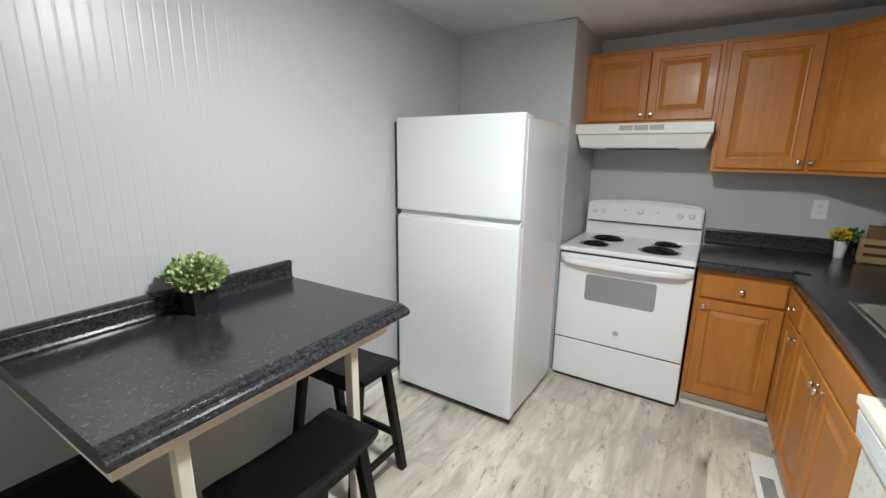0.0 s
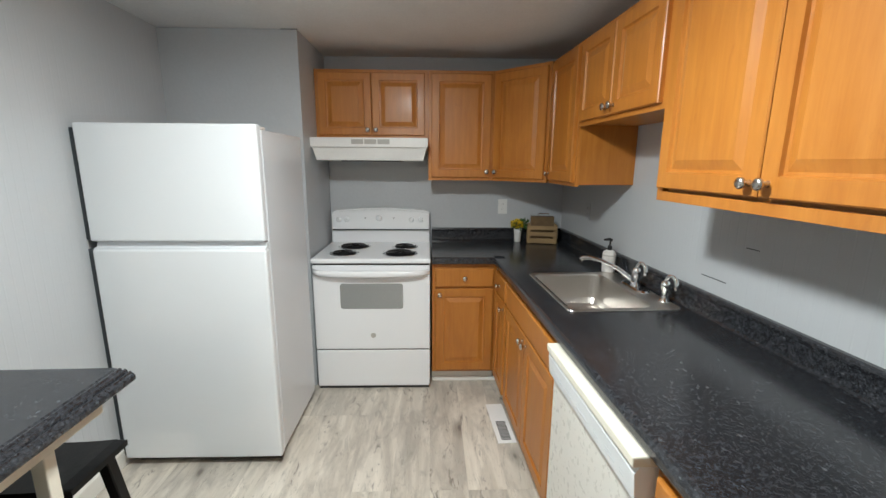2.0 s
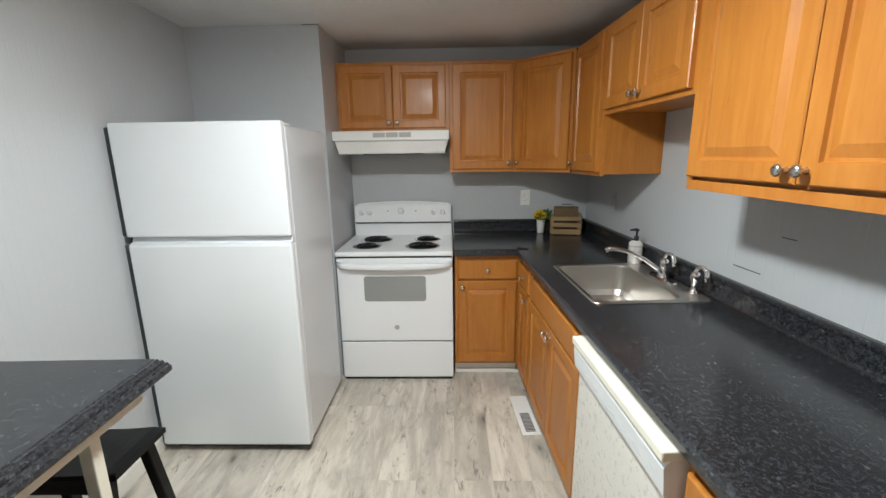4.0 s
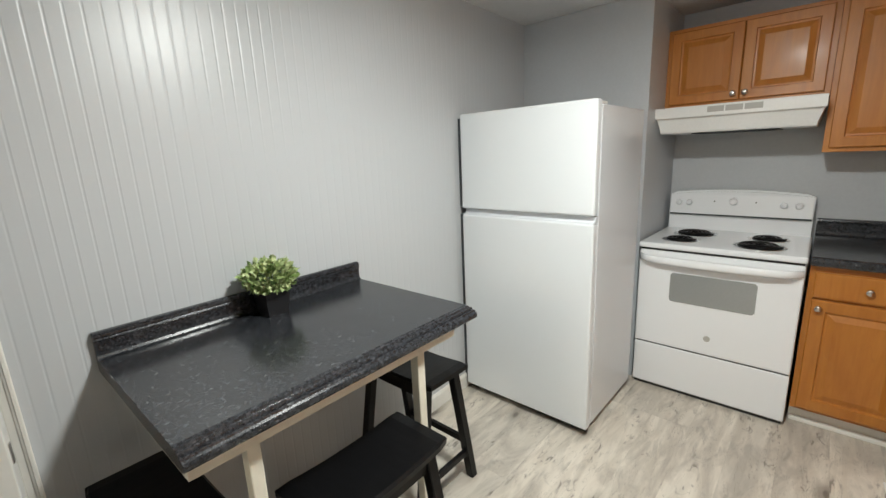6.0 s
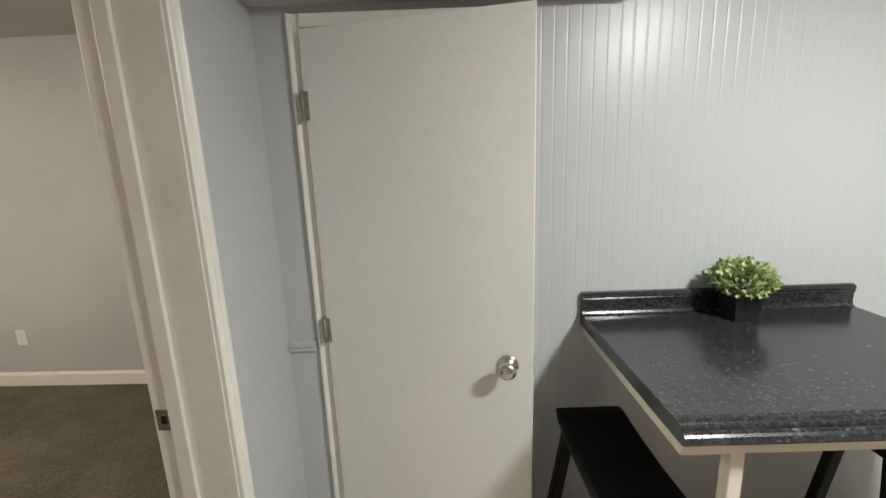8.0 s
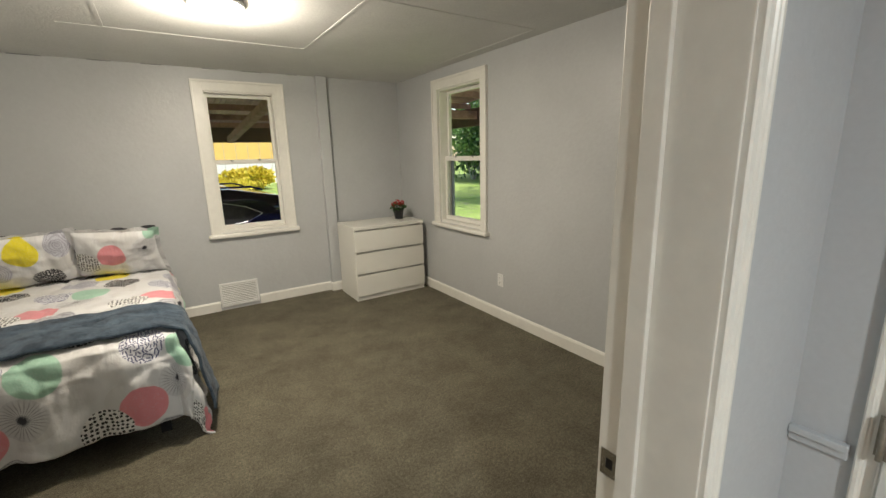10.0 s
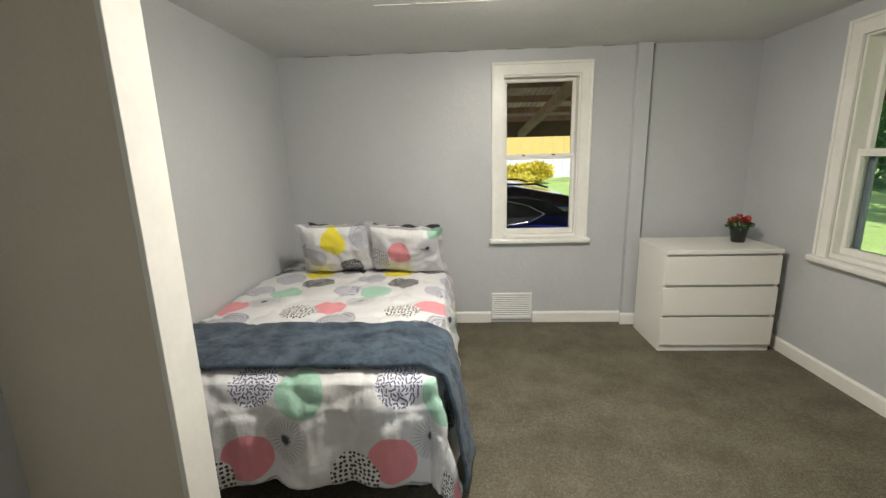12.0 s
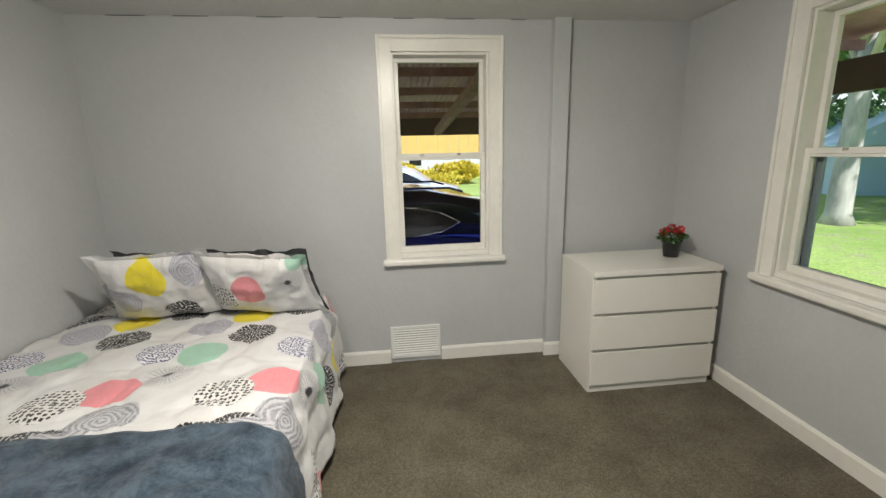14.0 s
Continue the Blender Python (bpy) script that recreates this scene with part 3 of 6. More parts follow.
structure("wall_partition", box((0.632, -2.74, 0), (BX1, -2.605, BZ)), BED_WALL, "grey painted closet partition wall")
# thin sheet, lighter and warmer than the partition behind it
structure("wall_face", box((0.632, -2.605, 0), (BX1, -2.602, BZ)), TAN, "tan face of the closet partition wall")
structure("trim_partition_end", box((0.612, -2.752, 0), (0.632, -2.60, BZ), 0.003), TRIM, "white painted end trim of the partition wall", "trim")
structure("wall_pilaster", boxes([((-1.800, BY0, 0), (-1.690, BY0 + 0.060, BZ)), ((-1.825, BY0, 0), (-1.800, BY0 + 0.012, BZ))], 0.004), BED_WALL, "grey boxed pipe chase on the bedroom wall")
structure("wall_crack", box((-1.807, BY0 + 0.012, 0.0), (-1.8005, BY0 + 0.045, BZ - 0.01)), DARK_GASKET, "dark open joint beside the boxed chase", "joint")

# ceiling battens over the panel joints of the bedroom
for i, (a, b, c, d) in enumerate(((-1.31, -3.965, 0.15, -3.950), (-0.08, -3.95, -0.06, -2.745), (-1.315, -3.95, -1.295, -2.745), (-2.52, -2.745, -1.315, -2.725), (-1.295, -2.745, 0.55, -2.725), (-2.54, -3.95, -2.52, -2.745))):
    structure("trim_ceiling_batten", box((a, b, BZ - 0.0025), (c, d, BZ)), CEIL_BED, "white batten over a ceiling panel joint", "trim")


def baseboard(name, a, b, axis, face, sign, height=0.10, thick=0.014, at=None):
    """A baseboard along an axis from a to b; its back at face, standing out by sign * thick."""
    prof = [(face, 0.0), (face + sign * thick, 0.0), (face + sign * thick, height - 0.016), (face + sign * thick * 0.45, height), (face, height)]
    structure(name, extruded(prof, a, b, axis), TRIM, "white painted wooden baseboard", "baseboard", at=at)


baseboard("baseboard", DOOR_HI + 0.05, 3.54, "y", 0, 1, 0.095, at=WEST)
baseboard("baseboard", 0.015, DOOR_LO - 0.05, "y", 0, 1, 0.095, at=WEST)
baseboard("baseboard", -1.37, -1.045, "x", YS, 1, 0.095)
baseboard("baseboard", 0.05, 1.2, "x", YS, 1, 0.095)
baseboard("baseboard", BY0, YB, "y", BX0, 1, 0.10)
baseboard("baseboard", -1.690, -0.925, "x", BY0, 1, 0.10)
baseboard("baseboard", -0.555, BX1, "x", BY0, 1, 0.10)
baseboard("baseboard", -1.815, -1.675, "x", BY0 + 0.060, 1, 0.10)
baseboard("baseboard", BX0, -1.825, "x", BY0, 1, 0.10)
baseboard("baseboard", BX0, WAY_LO - 0.07, "x", YB, -1, 0.10)

# chair rail beside the closet door
structure("trim_chair_rail", boxes([((0, 0.0, 1.545 - 0.72), (0.012, 0.10, 0.845)), ((0, 0.0, 0.845), (0.02, 0.10, 0.862))], 0.003), WALL_GREY, "grey painted chair rail beside the closet door", "trim", at=WEST)


def casing(name, a, b, top, width, axis, face, sign, thick=0.018, bottom=0.0, at=None, mat=None, sides=(True, True)):
    """Moulded casing round an opening: two legs and a head, each a part of its own."""
    ob = tagged(new(name), "white painted moulded casing round the opening", "casing", kind="structure")
    if at is not None:
        ob.matrix_basis = at
    mat = mat or TRIM

    def bar(u0, u1, z0, z1, inner):
        f0, f1, f2 = face, face + sign * thick * 0.6, face + sign * thick
        lo, hi = (min(u0, u1), min(f0, f2), z0), (max(u0, u1), max(f0, f2), z1)
        if axis == "y":
            lo, hi = (lo[1], lo[0], lo[2]), (hi[1], hi[0], hi[2])
        if z1 - z0 < 1.0:
            part("casing_board", box(lo, hi, 0.004), mat, ob)
            return
        outer = u0 + u1 - inner
        steps = ((0.0, 0.0), (0.0, 0.55), (0.10, 0.72), (0.17, 0.50), (0.24, 0.56), (0.55, 0.62), (0.62, 0.80), (0.70, 0.86), (0.76, 1.0), (0.92, 1.0), (1.0, 0.82), (1.0, 0.0))
        line = [(inner + (outer - inner) * p, face + sign * thick * q) for p, q in steps]
        part("casing_board", extruded([(q, p) for p, q in line] if axis == "y" else line, z0, z1, "z"), mat, ob)

    if sides[0]:
        bar(a - width, a, bottom, top + width, a)
    if sides[1]:
        bar(b, b + width, bottom, top + width, b)
    bar(a, b, top, top + width, top)
    return ob


casing("trim_closet_casing", DOOR_LO, DOOR_HI, DOOR_TOP, 0.040, "y", 0, 1, at=WEST)
casing("trim_doorway_casing", WAY_LO + 0.014, WAY_HI - 0.014, WAY_TOP - 0.014, 0.042, "x", YS, 1)
casing("trim_doorway_casing", WAY_LO, WAY_HI, WAY_TOP, 0.06, "x", YB, -1)
# jambs of the doorway with the stop moulding, and of the closet
structure("door_jamb", boxes([((WAY_LO, YB, 0), (WAY_LO + 0.018, YS, WAY_TOP)), ((WAY_LO + 0.018, YB + 0.05, 0), (WAY_LO + 0.032, YB + 0.088, WAY_TOP))], 0.002), JAMB, "cream painted door jamb with stop moulding", "jamb")
structure("door_jamb", boxes([((WAY_HI - 0.018, YB, 0), (WAY_HI, YS, WAY_TOP)), ((WAY_HI - 0.032, YB + 0.05, 0), (WAY_HI - 0.018, YB + 0.088, WAY_TOP))], 0.002), JAMB, "cream painted door jamb with stop moulding", "jamb")
structure("door_jamb", box((WAY_LO + 0.018, YB, WAY_TOP - 0.018), (WAY_HI - 0.018, YS, WAY_TOP), 0.002), JAMB, "cream painted head jamb of the doorway", "jamb")
structure("door_jamb", boxes([((-0.126, DOOR_LO, 0), (0, DOOR_LO + 0.012, DOOR_TOP)), ((-0.126, DOOR_HI - 0.012, 0), (0, DOOR_HI, DOOR_TOP)), ((-0.126, DOOR_LO + 0.012, DOOR_TOP - 0.012), (0, DOOR_HI - 0.012, DOOR_TOP))], 0.001), TRIM, "white painted closet door jamb", "jamb", at=WEST)
strike = thing("strike_plate", WAY_LO + 0.018, YB + 0.028, 0.838, "worn metal strike plate on the door jamb", "strike plate")
part("plate", boxes([((0, -0.02, -0.03), (0.002, -0.008, 0.03)), ((0, 0.008, -0.03), (0.002, 0.02, 0.03)), ((0, -0.008, 0.012), (0.002, 0.008, 0.03)), ((0, -0.008, -0.03), (0.002, 0.008, -0.012))]), NICKEL, strike)
part("recess", box((0, -0.008, -0.012), (0.0008, 0.008, 0.012)), BLACK, strike)

# ---- closet door ----
hinge_at = WEST @ pose(0.012, DOOR_LO + 0.004, 0)
door = new("door_1")
door.matrix_basis = pose(*hinge_at.translation, 0, 0, 1.6 - 13.5)
tagged(door, "plain ivory-painted closet door standing slightly open", "door", kind="structure")
part("door_leaf", box((-0.017, 0.0, 0.012), (0.018, 0.706, DOOR_TOP - 0.008), 0.0025), DOOR_PAINT, door)
knob = part("door_handle", lathe([(0.032, 0.0), (0.033, 0.004), (0.028, 0.010), (0.012, 0.014), (0.011, 0.030), (0.020, 0.036), (0.028, 0.046), (0.0285, 0.054), (0.022, 0.062), (0.010, 0.065)], 28), NICKEL, door, "round brushed nickel knob", smooth=True)
knob.matrix_basis = pose(0.018, 0.630, 0.838, 0, 90, 0)
part("latch", box((-0.008, 0.7045, 0.813), (0.009, 0.7075, 0.863)), NICKEL, door, "brass-coloured latch plate")
for z in (0.12, 0.913, 1.66):
    h = part("hinge", tube([(0.024, -0.004, z - 0.045), (0.024, -0.004, z + 0.045)], 0.0055, 10), HINGE, door, "painted steel butt hinge", smooth=True)
    part("hinge_leaf", boxes([((0.0181, 0.0, z - 0.043), (0.0205, 0.014, z + 0.043))]), HINGE, h)
for z in (0.12, 0.913, 1.66):
    structure("trim_hinge_leaf", box((0.0185, DOOR_LO - 0.016, z - 0.043), (0.0205, DOOR_LO - 0.003, z + 0.043)), HINGE, "steel hinge leaf on the closet casing", "hinge", at=WEST)


# ---- windows ----
SCREEN_GREY = painted("blue_grey_aluminium", (0.20, 0.24, 0.27), 0.4, mottled=0.08, mottle_scale=20, metal=0.3)


def window(name, a, b, z0, z1, along, face, sign, label, mid, depth=0.15, screened=False):
    """A double-hung window in a wall along x or y; the room side faces sign."""
    ob = tagged(new(name), label, "window", kind="structure")

    def at(u, w, z):
        return (u, face + sign * w, z) if along == "x" else (face + sign * w, u, z)

    def bar(kind, u0, u1, w0, w1, c, d, mat=TRIM, bevel=0.003, parent=None):
        p, q = at(u0, w0, c), at(u1, w1, d)
        return part(kind, box(p, q, bevel), mat, parent or ob)

    frame_w = 0.018
    for u0, u1, c, d in ((a, a + frame_w, z0, z1), (b - frame_w, b, z0, z1), (a + frame_w, b - frame_w, z1 - frame_w, z1), (a + frame_w, b - frame_w, z0, z0 + 0.03)):
        bar("window_frame", u0, u1, -depth, -0.004, c, d)
    ia, ib = a + frame_w, b - frame_w
    sash = 0.028
    for c, d, w in ((z0 + 0.03, mid + 0.018, -0.055), (mid - 0.018, z1 - frame_w, -0.095)):
        s = bar("window_sash", ia, ib, w - 0.03, w, d - sash, d)
        low = sash + (0.012 if w > -0.06 else 0.0)
        bar("sash_rail", ia, ib, w - 0.03, w, c, c + low, parent=s)
        for u0, u1 in ((ia, ia + sash), (ib - sash, ib)):
            bar("sash_stile", u0, u1, w - 0.03, w, c + low, d - sash, parent=s)
        pane = bar("pane", ia + sash, ib - sash, w - 0.017, w - 0.013, c + low, d - sash, GLASS, 0, s)
        pane.visible_shadow = False
    bar("meeting_rail", ia + sash, ib - sash, -0.085, -0.0555, mid - 0.026, mid - 0.0105)
    if screened:
        screen = bar("screen_frame", ia, ia + 0.040, -depth + 0.005, -depth + 0.022, z0 + 0.03, mid - 0.02, mat=SCREEN_GREY)
        bar("screen_rail", ia + 0.040, ib, -depth + 0.005, -depth + 0.022, z0 + 0.03, z0 + 0.058, mat=SCREEN_GREY, parent=screen)
    for u in (ia + (ib - ia) * 0.3, ia + (ib - ia) * 0.72):
        bar("sash_lock", u - 0.012, u + 0.012, -0.055, -0.048, mid + 0.004, mid + 0.016, NICKEL, 0.001)
    cw = 0.088
    for u0, u1, c, d in ((a - cw, a + 0.004, z0 - 0.005, z1 + cw), (b - 0.004, b + cw, z0 - 0.005, z1 + cw), (a + 0.004, b - 0.004, z1 - 0.004, z1 + cw)):
        bar("window_casing", u0, u1, 0.0, 0.018, c, d, bevel=0.001)
    for u0, u1, c, d in ((a - cw, a - cw + 0.02, z0 - 0.005, z1 + cw + 0.004), (b + cw - 0.02, b + cw, z0 - 0.005, z1 + cw + 0.004), (a - cw + 0.02, b + cw - 0.02, z1 + cw - 0.018, z1 + cw + 0.004)):
        bar("casing_bead", u0, u1, 0.0181, 0.030, c, d, bevel=0.004)
    bar("window_sill", a - cw - 0.022, b + cw + 0.022, -0.05, 0.055, z0 - 0.044, z0 - 0.002, bevel=0.012)
    return ob


window("window_1", *WIN_S, "x", BY0, 1, "white double-hung window with moulded casing over a floor register", 1.462)
window("window_2", *WIN_W, "y", BX0, 1, "white double-hung window with moulded casing beside the dresser", 1.44, screened=True)


# ---- kitchen: refrigerator ----
fridge = thing("refrigerator", -1.058, 2.012, 0, "white top-freezer refrigerator beside the grey wall", "refrigerator")
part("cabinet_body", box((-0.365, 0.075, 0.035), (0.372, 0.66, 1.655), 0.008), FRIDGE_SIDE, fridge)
part("gasket", boxes([((-0.355, 0.058, 0.06), (0.362, 0.078, 1.12)), ((-0.355, 0.058, 1.165), (0.362, 0.078, 1.648))]), DARK_GASKET, fridge)
# dark strips stand in for the shade in the gap beside the doors
part("shade_strip", boxes([((-0.424, 0.020, 0.05), (-0.395, 0.11, 1.118)), ((-0.424, 0.020, 1.16), (-0.395, 0.11, 1.652))], 0.002), DARK_GASKET, fridge, "dark grey strip painting the shaded gap by the wall")
part("fridge_door", box((-0.394, 0.0, 0.045), (0.382, 0.05, 1.118), 0.010, 3), FRIDGE_FRONT, fridge, "white refrigerator door")
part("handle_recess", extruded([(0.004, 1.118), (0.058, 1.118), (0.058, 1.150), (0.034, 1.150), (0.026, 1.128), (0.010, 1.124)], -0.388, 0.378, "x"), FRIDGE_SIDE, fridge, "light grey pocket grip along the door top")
part("freezer_door", box((-0.394, 0.0, 1.155), (0.382, 0.05, 1.672), 0.010, 3), FRIDGE_FRONT, fridge, "white freezer door")
part("toe_grille", box((-0.355, 0.045, 0.008), (0.362, 0.075, 0.042)), BLACK, fridge, "black toe grille")
part("hinge_cap", box((0.30, 0.065, 1.655), (0.37, 0.14, 1.667), 0.004), WHITE_PLASTIC, fridge)
for x in (-0.33, 0.335):
    part("roller_foot", box((x - 0.02, 0.09, 0.0), (x + 0.02, 0.16, 0.036), 0.004), BLACK, fridge)
for x in (-0.33, 0.335):
    part("roller_foot", box((x - 0.02, 0.55, 0.0), (x + 0.02, 0.62, 0.036), 0.004), BLACK, fridge)

# ---- kitchen: stove ----
stove = thing("stove", -0.306, 2.735, 0, "white electric coil stove with an oven window", "stove")
part("oven_body", box((-0.378, 0.03, 0.045), (0.378, 0.64, 0.872)), APPLIANCE, stove)
part("cooktop", box((-0.382, -0.012, 0.880), (0.382, 0.60, 0.912), 0.010, 3), APPLIANCE, stove)
part("trim_gap", box((-0.372, 0.008, 0.868), (0.372, 0.05, 0.882)), BLACK, stove, "black gap under the cooktop")
part("oven_door", box((-0.378, 0.0, 0.292), (0.378, 0.032, 0.866), 0.008, 3), APPLIANCE, stove)
part("storage_drawer", box((-0.378, 0.004, 0.022), (0.378, 0.036, 0.282), 0.007, 3), APPLIANCE, stove)
part("drawer_gap", box((-0.370, 0.014, 0.280), (0.370, 0.034, 0.296)), BLACK, stove)
part("toe_kick", box((-0.370, 0.02, 0.0), (0.370, 0.60, 0.044)), BLACK, stove, "black toe kick")
oven_window = bmesh.new()
prof = []
for cx, cz, a0 in ((0.185, 0.135, 0), (-0.185, 0.135, 90), (-0.185, 0.0, 180), (0.185, 0.0, 270)):
    for s in range(5):
        a = radians(a0 + s * 22.5)
        prof.append((cx + 0.018 * math.cos(a), 0.594 + cz + 0.018 * math.sin(a)))
rings(oven_window, [[(x, 0.004, z) for x, z in prof], [(x, -0.003, z) for x, z in prof]])
part("oven_window", oven_window, GREY_GLASS, stove, "grey tinted oven window")
handle = bmesh.new()
loops = []
for i in range(17):
    s = i / 16 * 2 - 1
    x, sag, out = s * 0.374, 0.014 * (1 - s * s), 0.050 * (1 - s ** 8) ** 0.5
    top, low = 0.846, 0.808 - sag
    loops.append([(x, 0.0 - out, top), (x, -0.008 - out, (top * 3 + low) / 4), (x, -0.008 - out, (top + low * 3) / 4), (x, 0.0 - out, low), (x, 0.003 - out * 0.6, (low + top) / 2)])
rings(handle, loops)
part("oven_handle", handle, APPLIANCE, stove, "curved white oven handle", smooth=True)
badge = part("badge", lathe([(0.016, 0), (0.0165, 0.002), (0.014, 0.003)], 20), DARK_GASKET, stove, "small round grey badge")
badge.matrix_basis = pose(0.004, -0.0002, 0.392, 90, 0, 0)
part("badge_ring", lathe([(0.0155, 0.0021), (0.0168, 0.0021), (0.0168, 0.0038), (0.0150, 0.0038)], 20), FOIL_GAP, badge, "grey badge ring", smooth=True)
part("badge_mark", boxes([((-0.008, -0.007, 0.003), (-0.0055, 0.007, 0.0036)), ((-0.001, -0.008, 0.003), (0.0015, 0.008, 0.0036)), ((0.0055, -0.006, 0.003), (0.008, 0.006, 0.0036))]), FOIL_GAP, badge, "plain grey strokes on the badge")
# backguard with an arched top
arch = [(-0.372, 0.912)] + [(x / 10 * 0.372, 1.150 + 0.022 * (1 - (x / 10) ** 2) - (0.012 if abs(x) == 10 else 0)) for x in range(-10, 11)] + [(0.372, 0.912)]
back = rings(bmesh.new(), [[(x, 0.575 + (0.018 if z > 1.0 else 0), z) for x, z in arch], [(x, 0.645, z) for x, z in arch]])
part("backguard", back, APPLIANCE, stove, "white arched control backguard")
panel = [(-0.366, 1.015)] + [(x / 10 * 0.366, 1.138 + 0.022 * (1 - (x / 10) ** 2)) for x in range(-10, 11)] + [(0.366, 1.015)]
part("control_panel", rings(bmesh.new(), [[(x, 0.572 - (0.012 if z < 1.02 else 0), z) for x, z in panel], [(x, 0.59, z) for x, z in panel]]), APPLIANCE, stove, "white control panel")
part("panel_shadow_gap", box((-0.366, 0.566, 1.004), (0.366, 0.60, 1.014)), DARK_GASKET, stove)
for x in (-0.315, -0.255, 0.235, 0.305):
    k = part("control_knob", lathe([(0.021, 0), (0.021, 0.006), (0.017, 0.009), (0.015, 0.024), (0.012, 0.027)], 20), APPLIANCE, stove, "white control knob")
    k.matrix_basis = pose(x, 0.571, 1.088, 90, 0, 0)
k = part("control_knob", lathe([(0.027, 0), (0.027, 0.005), (0.021, 0.008), (0.018, 0.026), (0.014, 0.029)], 24), APPLIANCE, stove, "large white oven control knob")
k.matrix_basis = pose(-0.012, 0.571, 1.100, 90, 0, 0)
for x in (-0.115, 0.100):
    k = part("indicator", lathe([(0.0045, 0), (0.0045, 0.002), (0.003, 0.0025)], 10), BLACK, stove)
    k.matrix_basis = pose(x, 0.570, 1.098, 90, 0, 0)
for x, y, r in ((-0.20, 0.155, 0.084), (-0.17, 0.385, 0.105), (0.175, 0.155, 0.105), (0.195, 0.385, 0.084)):
    pan = part("drip_pan", lathe([(r + 0.012, 0.9125), (r + 0.014, 0.915), (r + 0.006, 0.9165), (r * 0.9, 0.9145), (0.01, 0.9135)], 32, at=(x, y, 0)), CHROME, stove, "bright drip pan rim", smooth=True)
    part("drip_bowl", lathe([(r * 0.93, 0.9150), (r * 0.92, 0.9155), (0.01, 0.9155)], 32, at=(x, y, 0)), BLACK, pan)
    turns = 4 if r > 0.09 else 3
    pts = [(x + (0.016 + (r - 0.022) * s / (turns * 20)) * math.cos(s * math.pi / 10), y + (0.016 + (r - 0.022) * s / (turns * 20)) * math.sin(s * math.pi / 10), 0.921) for s in range(turns * 20 + 1)]
    part("coil_burner", tube(pts, 0.0055, 6), BLACK_WOOD, stove, "black coil burner", smooth=True)

# ---- kitchen: range hood ----
hood = thing("range_hood", -0.325, 3.42, 1.525, "white under-cabinet range hood over the stove", "range hood")
hood_loops = [[(-w, -d, z), (w, -d, z), (w, -0.002, z), (-w, -0.002, z)] for w, d, z in ((0.352, 0.452, 0.0), (0.354, 0.458, 0.010), (0.354, 0.458, 0.016), (0.372, 0.468, 0.078), (0.376, 0.470, 0.082), (0.376, 0.470, 0.146))]
part("hood_shell", rings(bmesh.new(), hood_loops), METAL_WHITE, hood)
part("hood_front_band", box((-0.382, -0.487, 0.084), (0.382, -0.4705, 0.145), 0.003), METAL_WHITE, hood)
for x in (-0.115, -0.03, 0.055):
    part("vent_plate", box((x, -0.4885, 0.104), (x + 0.078, -0.4868, 0.134)), FOIL_GAP, hood, "grey slotted vent and switch plate")
part("filter", box((-0.20, -0.40, -0.006), (0.20, -0.08, 0.001)), DARK_GASKET, hood, "dark grease filter")


# ---- kitchen cabinets ----
def panel_door(w, h, mat, parent, x, z, knob_at=None, y=0.0, raised=True, rail=0.055, name="door", turn=None):
    """A raised-panel door, w by h, its outer face 20 mm ahead of y in the parent's space (towards -y)."""
    bm = bmesh.new()
    t = 0.020
    steps = [(0.0, 0.0), (0.0, -t + 0.004), (0.004, -t)]
    if raised:
        steps += [(rail, -t), (rail + 0.004, -t + 0.009), (rail + 0.012, -t + 0.010), (rail + 0.040, -t + 0.001), (rail + 0.043, -t + 0.001)]
    else:
        steps += [(0.012, -t - 0.001)]
    rings(bm, [[(x + i, y + d, z + i), (x + w - i, y + d, z + i), (x + w - i, y + d, z + h - i), (x + i, y + d, z + h - i)] for i, d in steps])
    ob = part(name, bm, mat, parent)
    if knob_at:
        k = part("knob", lathe([(0.009, 0.0), (0.007, 0.004), (0.006, 0.014), (0.011, 0.018), (0.0155, 0.022), (0.0155, 0.027), (0.011, 0.031), (0.004, 0.032)], 18), NICKEL, ob, "round brushed nickel knob", smooth=True)
        k.matrix_basis = pose(x + knob_at[0], y - t, z + knob_at[1], 90, 0, 0)
    return ob


def wall_cabinet(x, y, z, w, h, depth, doors, label, turn=0.0, side_in=0.022, rail=0.052, low=0.022):
    """A wall cabinet; x, y, z is its lower front left corner, doors is 1 or 2. The front looks towards -y before the turn."""
    cab = thing("wall_cabinet", x, y, z, label, "cabinet", "wall cabinets", turn)
    part("carcass", box((0, 0.019, 0.012), (w, depth, h)), MAPLE, cab)
    part("bottom_panel", box((0.001, 0.019, 0.010), (w - 0.001, depth, 0.012)), MAPLE_H, cab)
    f = 0.032
    part("face_frame", boxes([((0, 0, 0), (f, 0.019, h)), ((w - f, 0, 0), (w, 0.019, h)), ((f, 0, 0), (w - f, 0.019, f)), ((f, 0, h - f), (w - f, 0.019, h))], 0.001), MAPLE, cab)
    if doors == 2:
        dw = (w - 2 * side_in) / 2 - 0.002
        panel_door(dw, h - 0.022 - low, MAPLE, cab, side_in, low, (dw - 0.026, 0.034), rail=rail)
        panel_door(dw, h - 0.022 - low, MAPLE, cab, w - side_in - dw, low, (0.026, 0.034), rail=rail)
    else:
        dw = w - 2 * side_in
        at = dw - 0.028 if doors == 1 else 0.028
        panel_door(dw, h - 0.044, MAPLE, cab, side_in, 0.022, (at, 0.040), rail=rail)
    return cab


wall_cabinet(-0.704, 3.11, 1.673, 0.762, 0.447, 0.31, 2, "honey maple two-door cabinet above the range hood", side_in=0.024, rail=0.048)
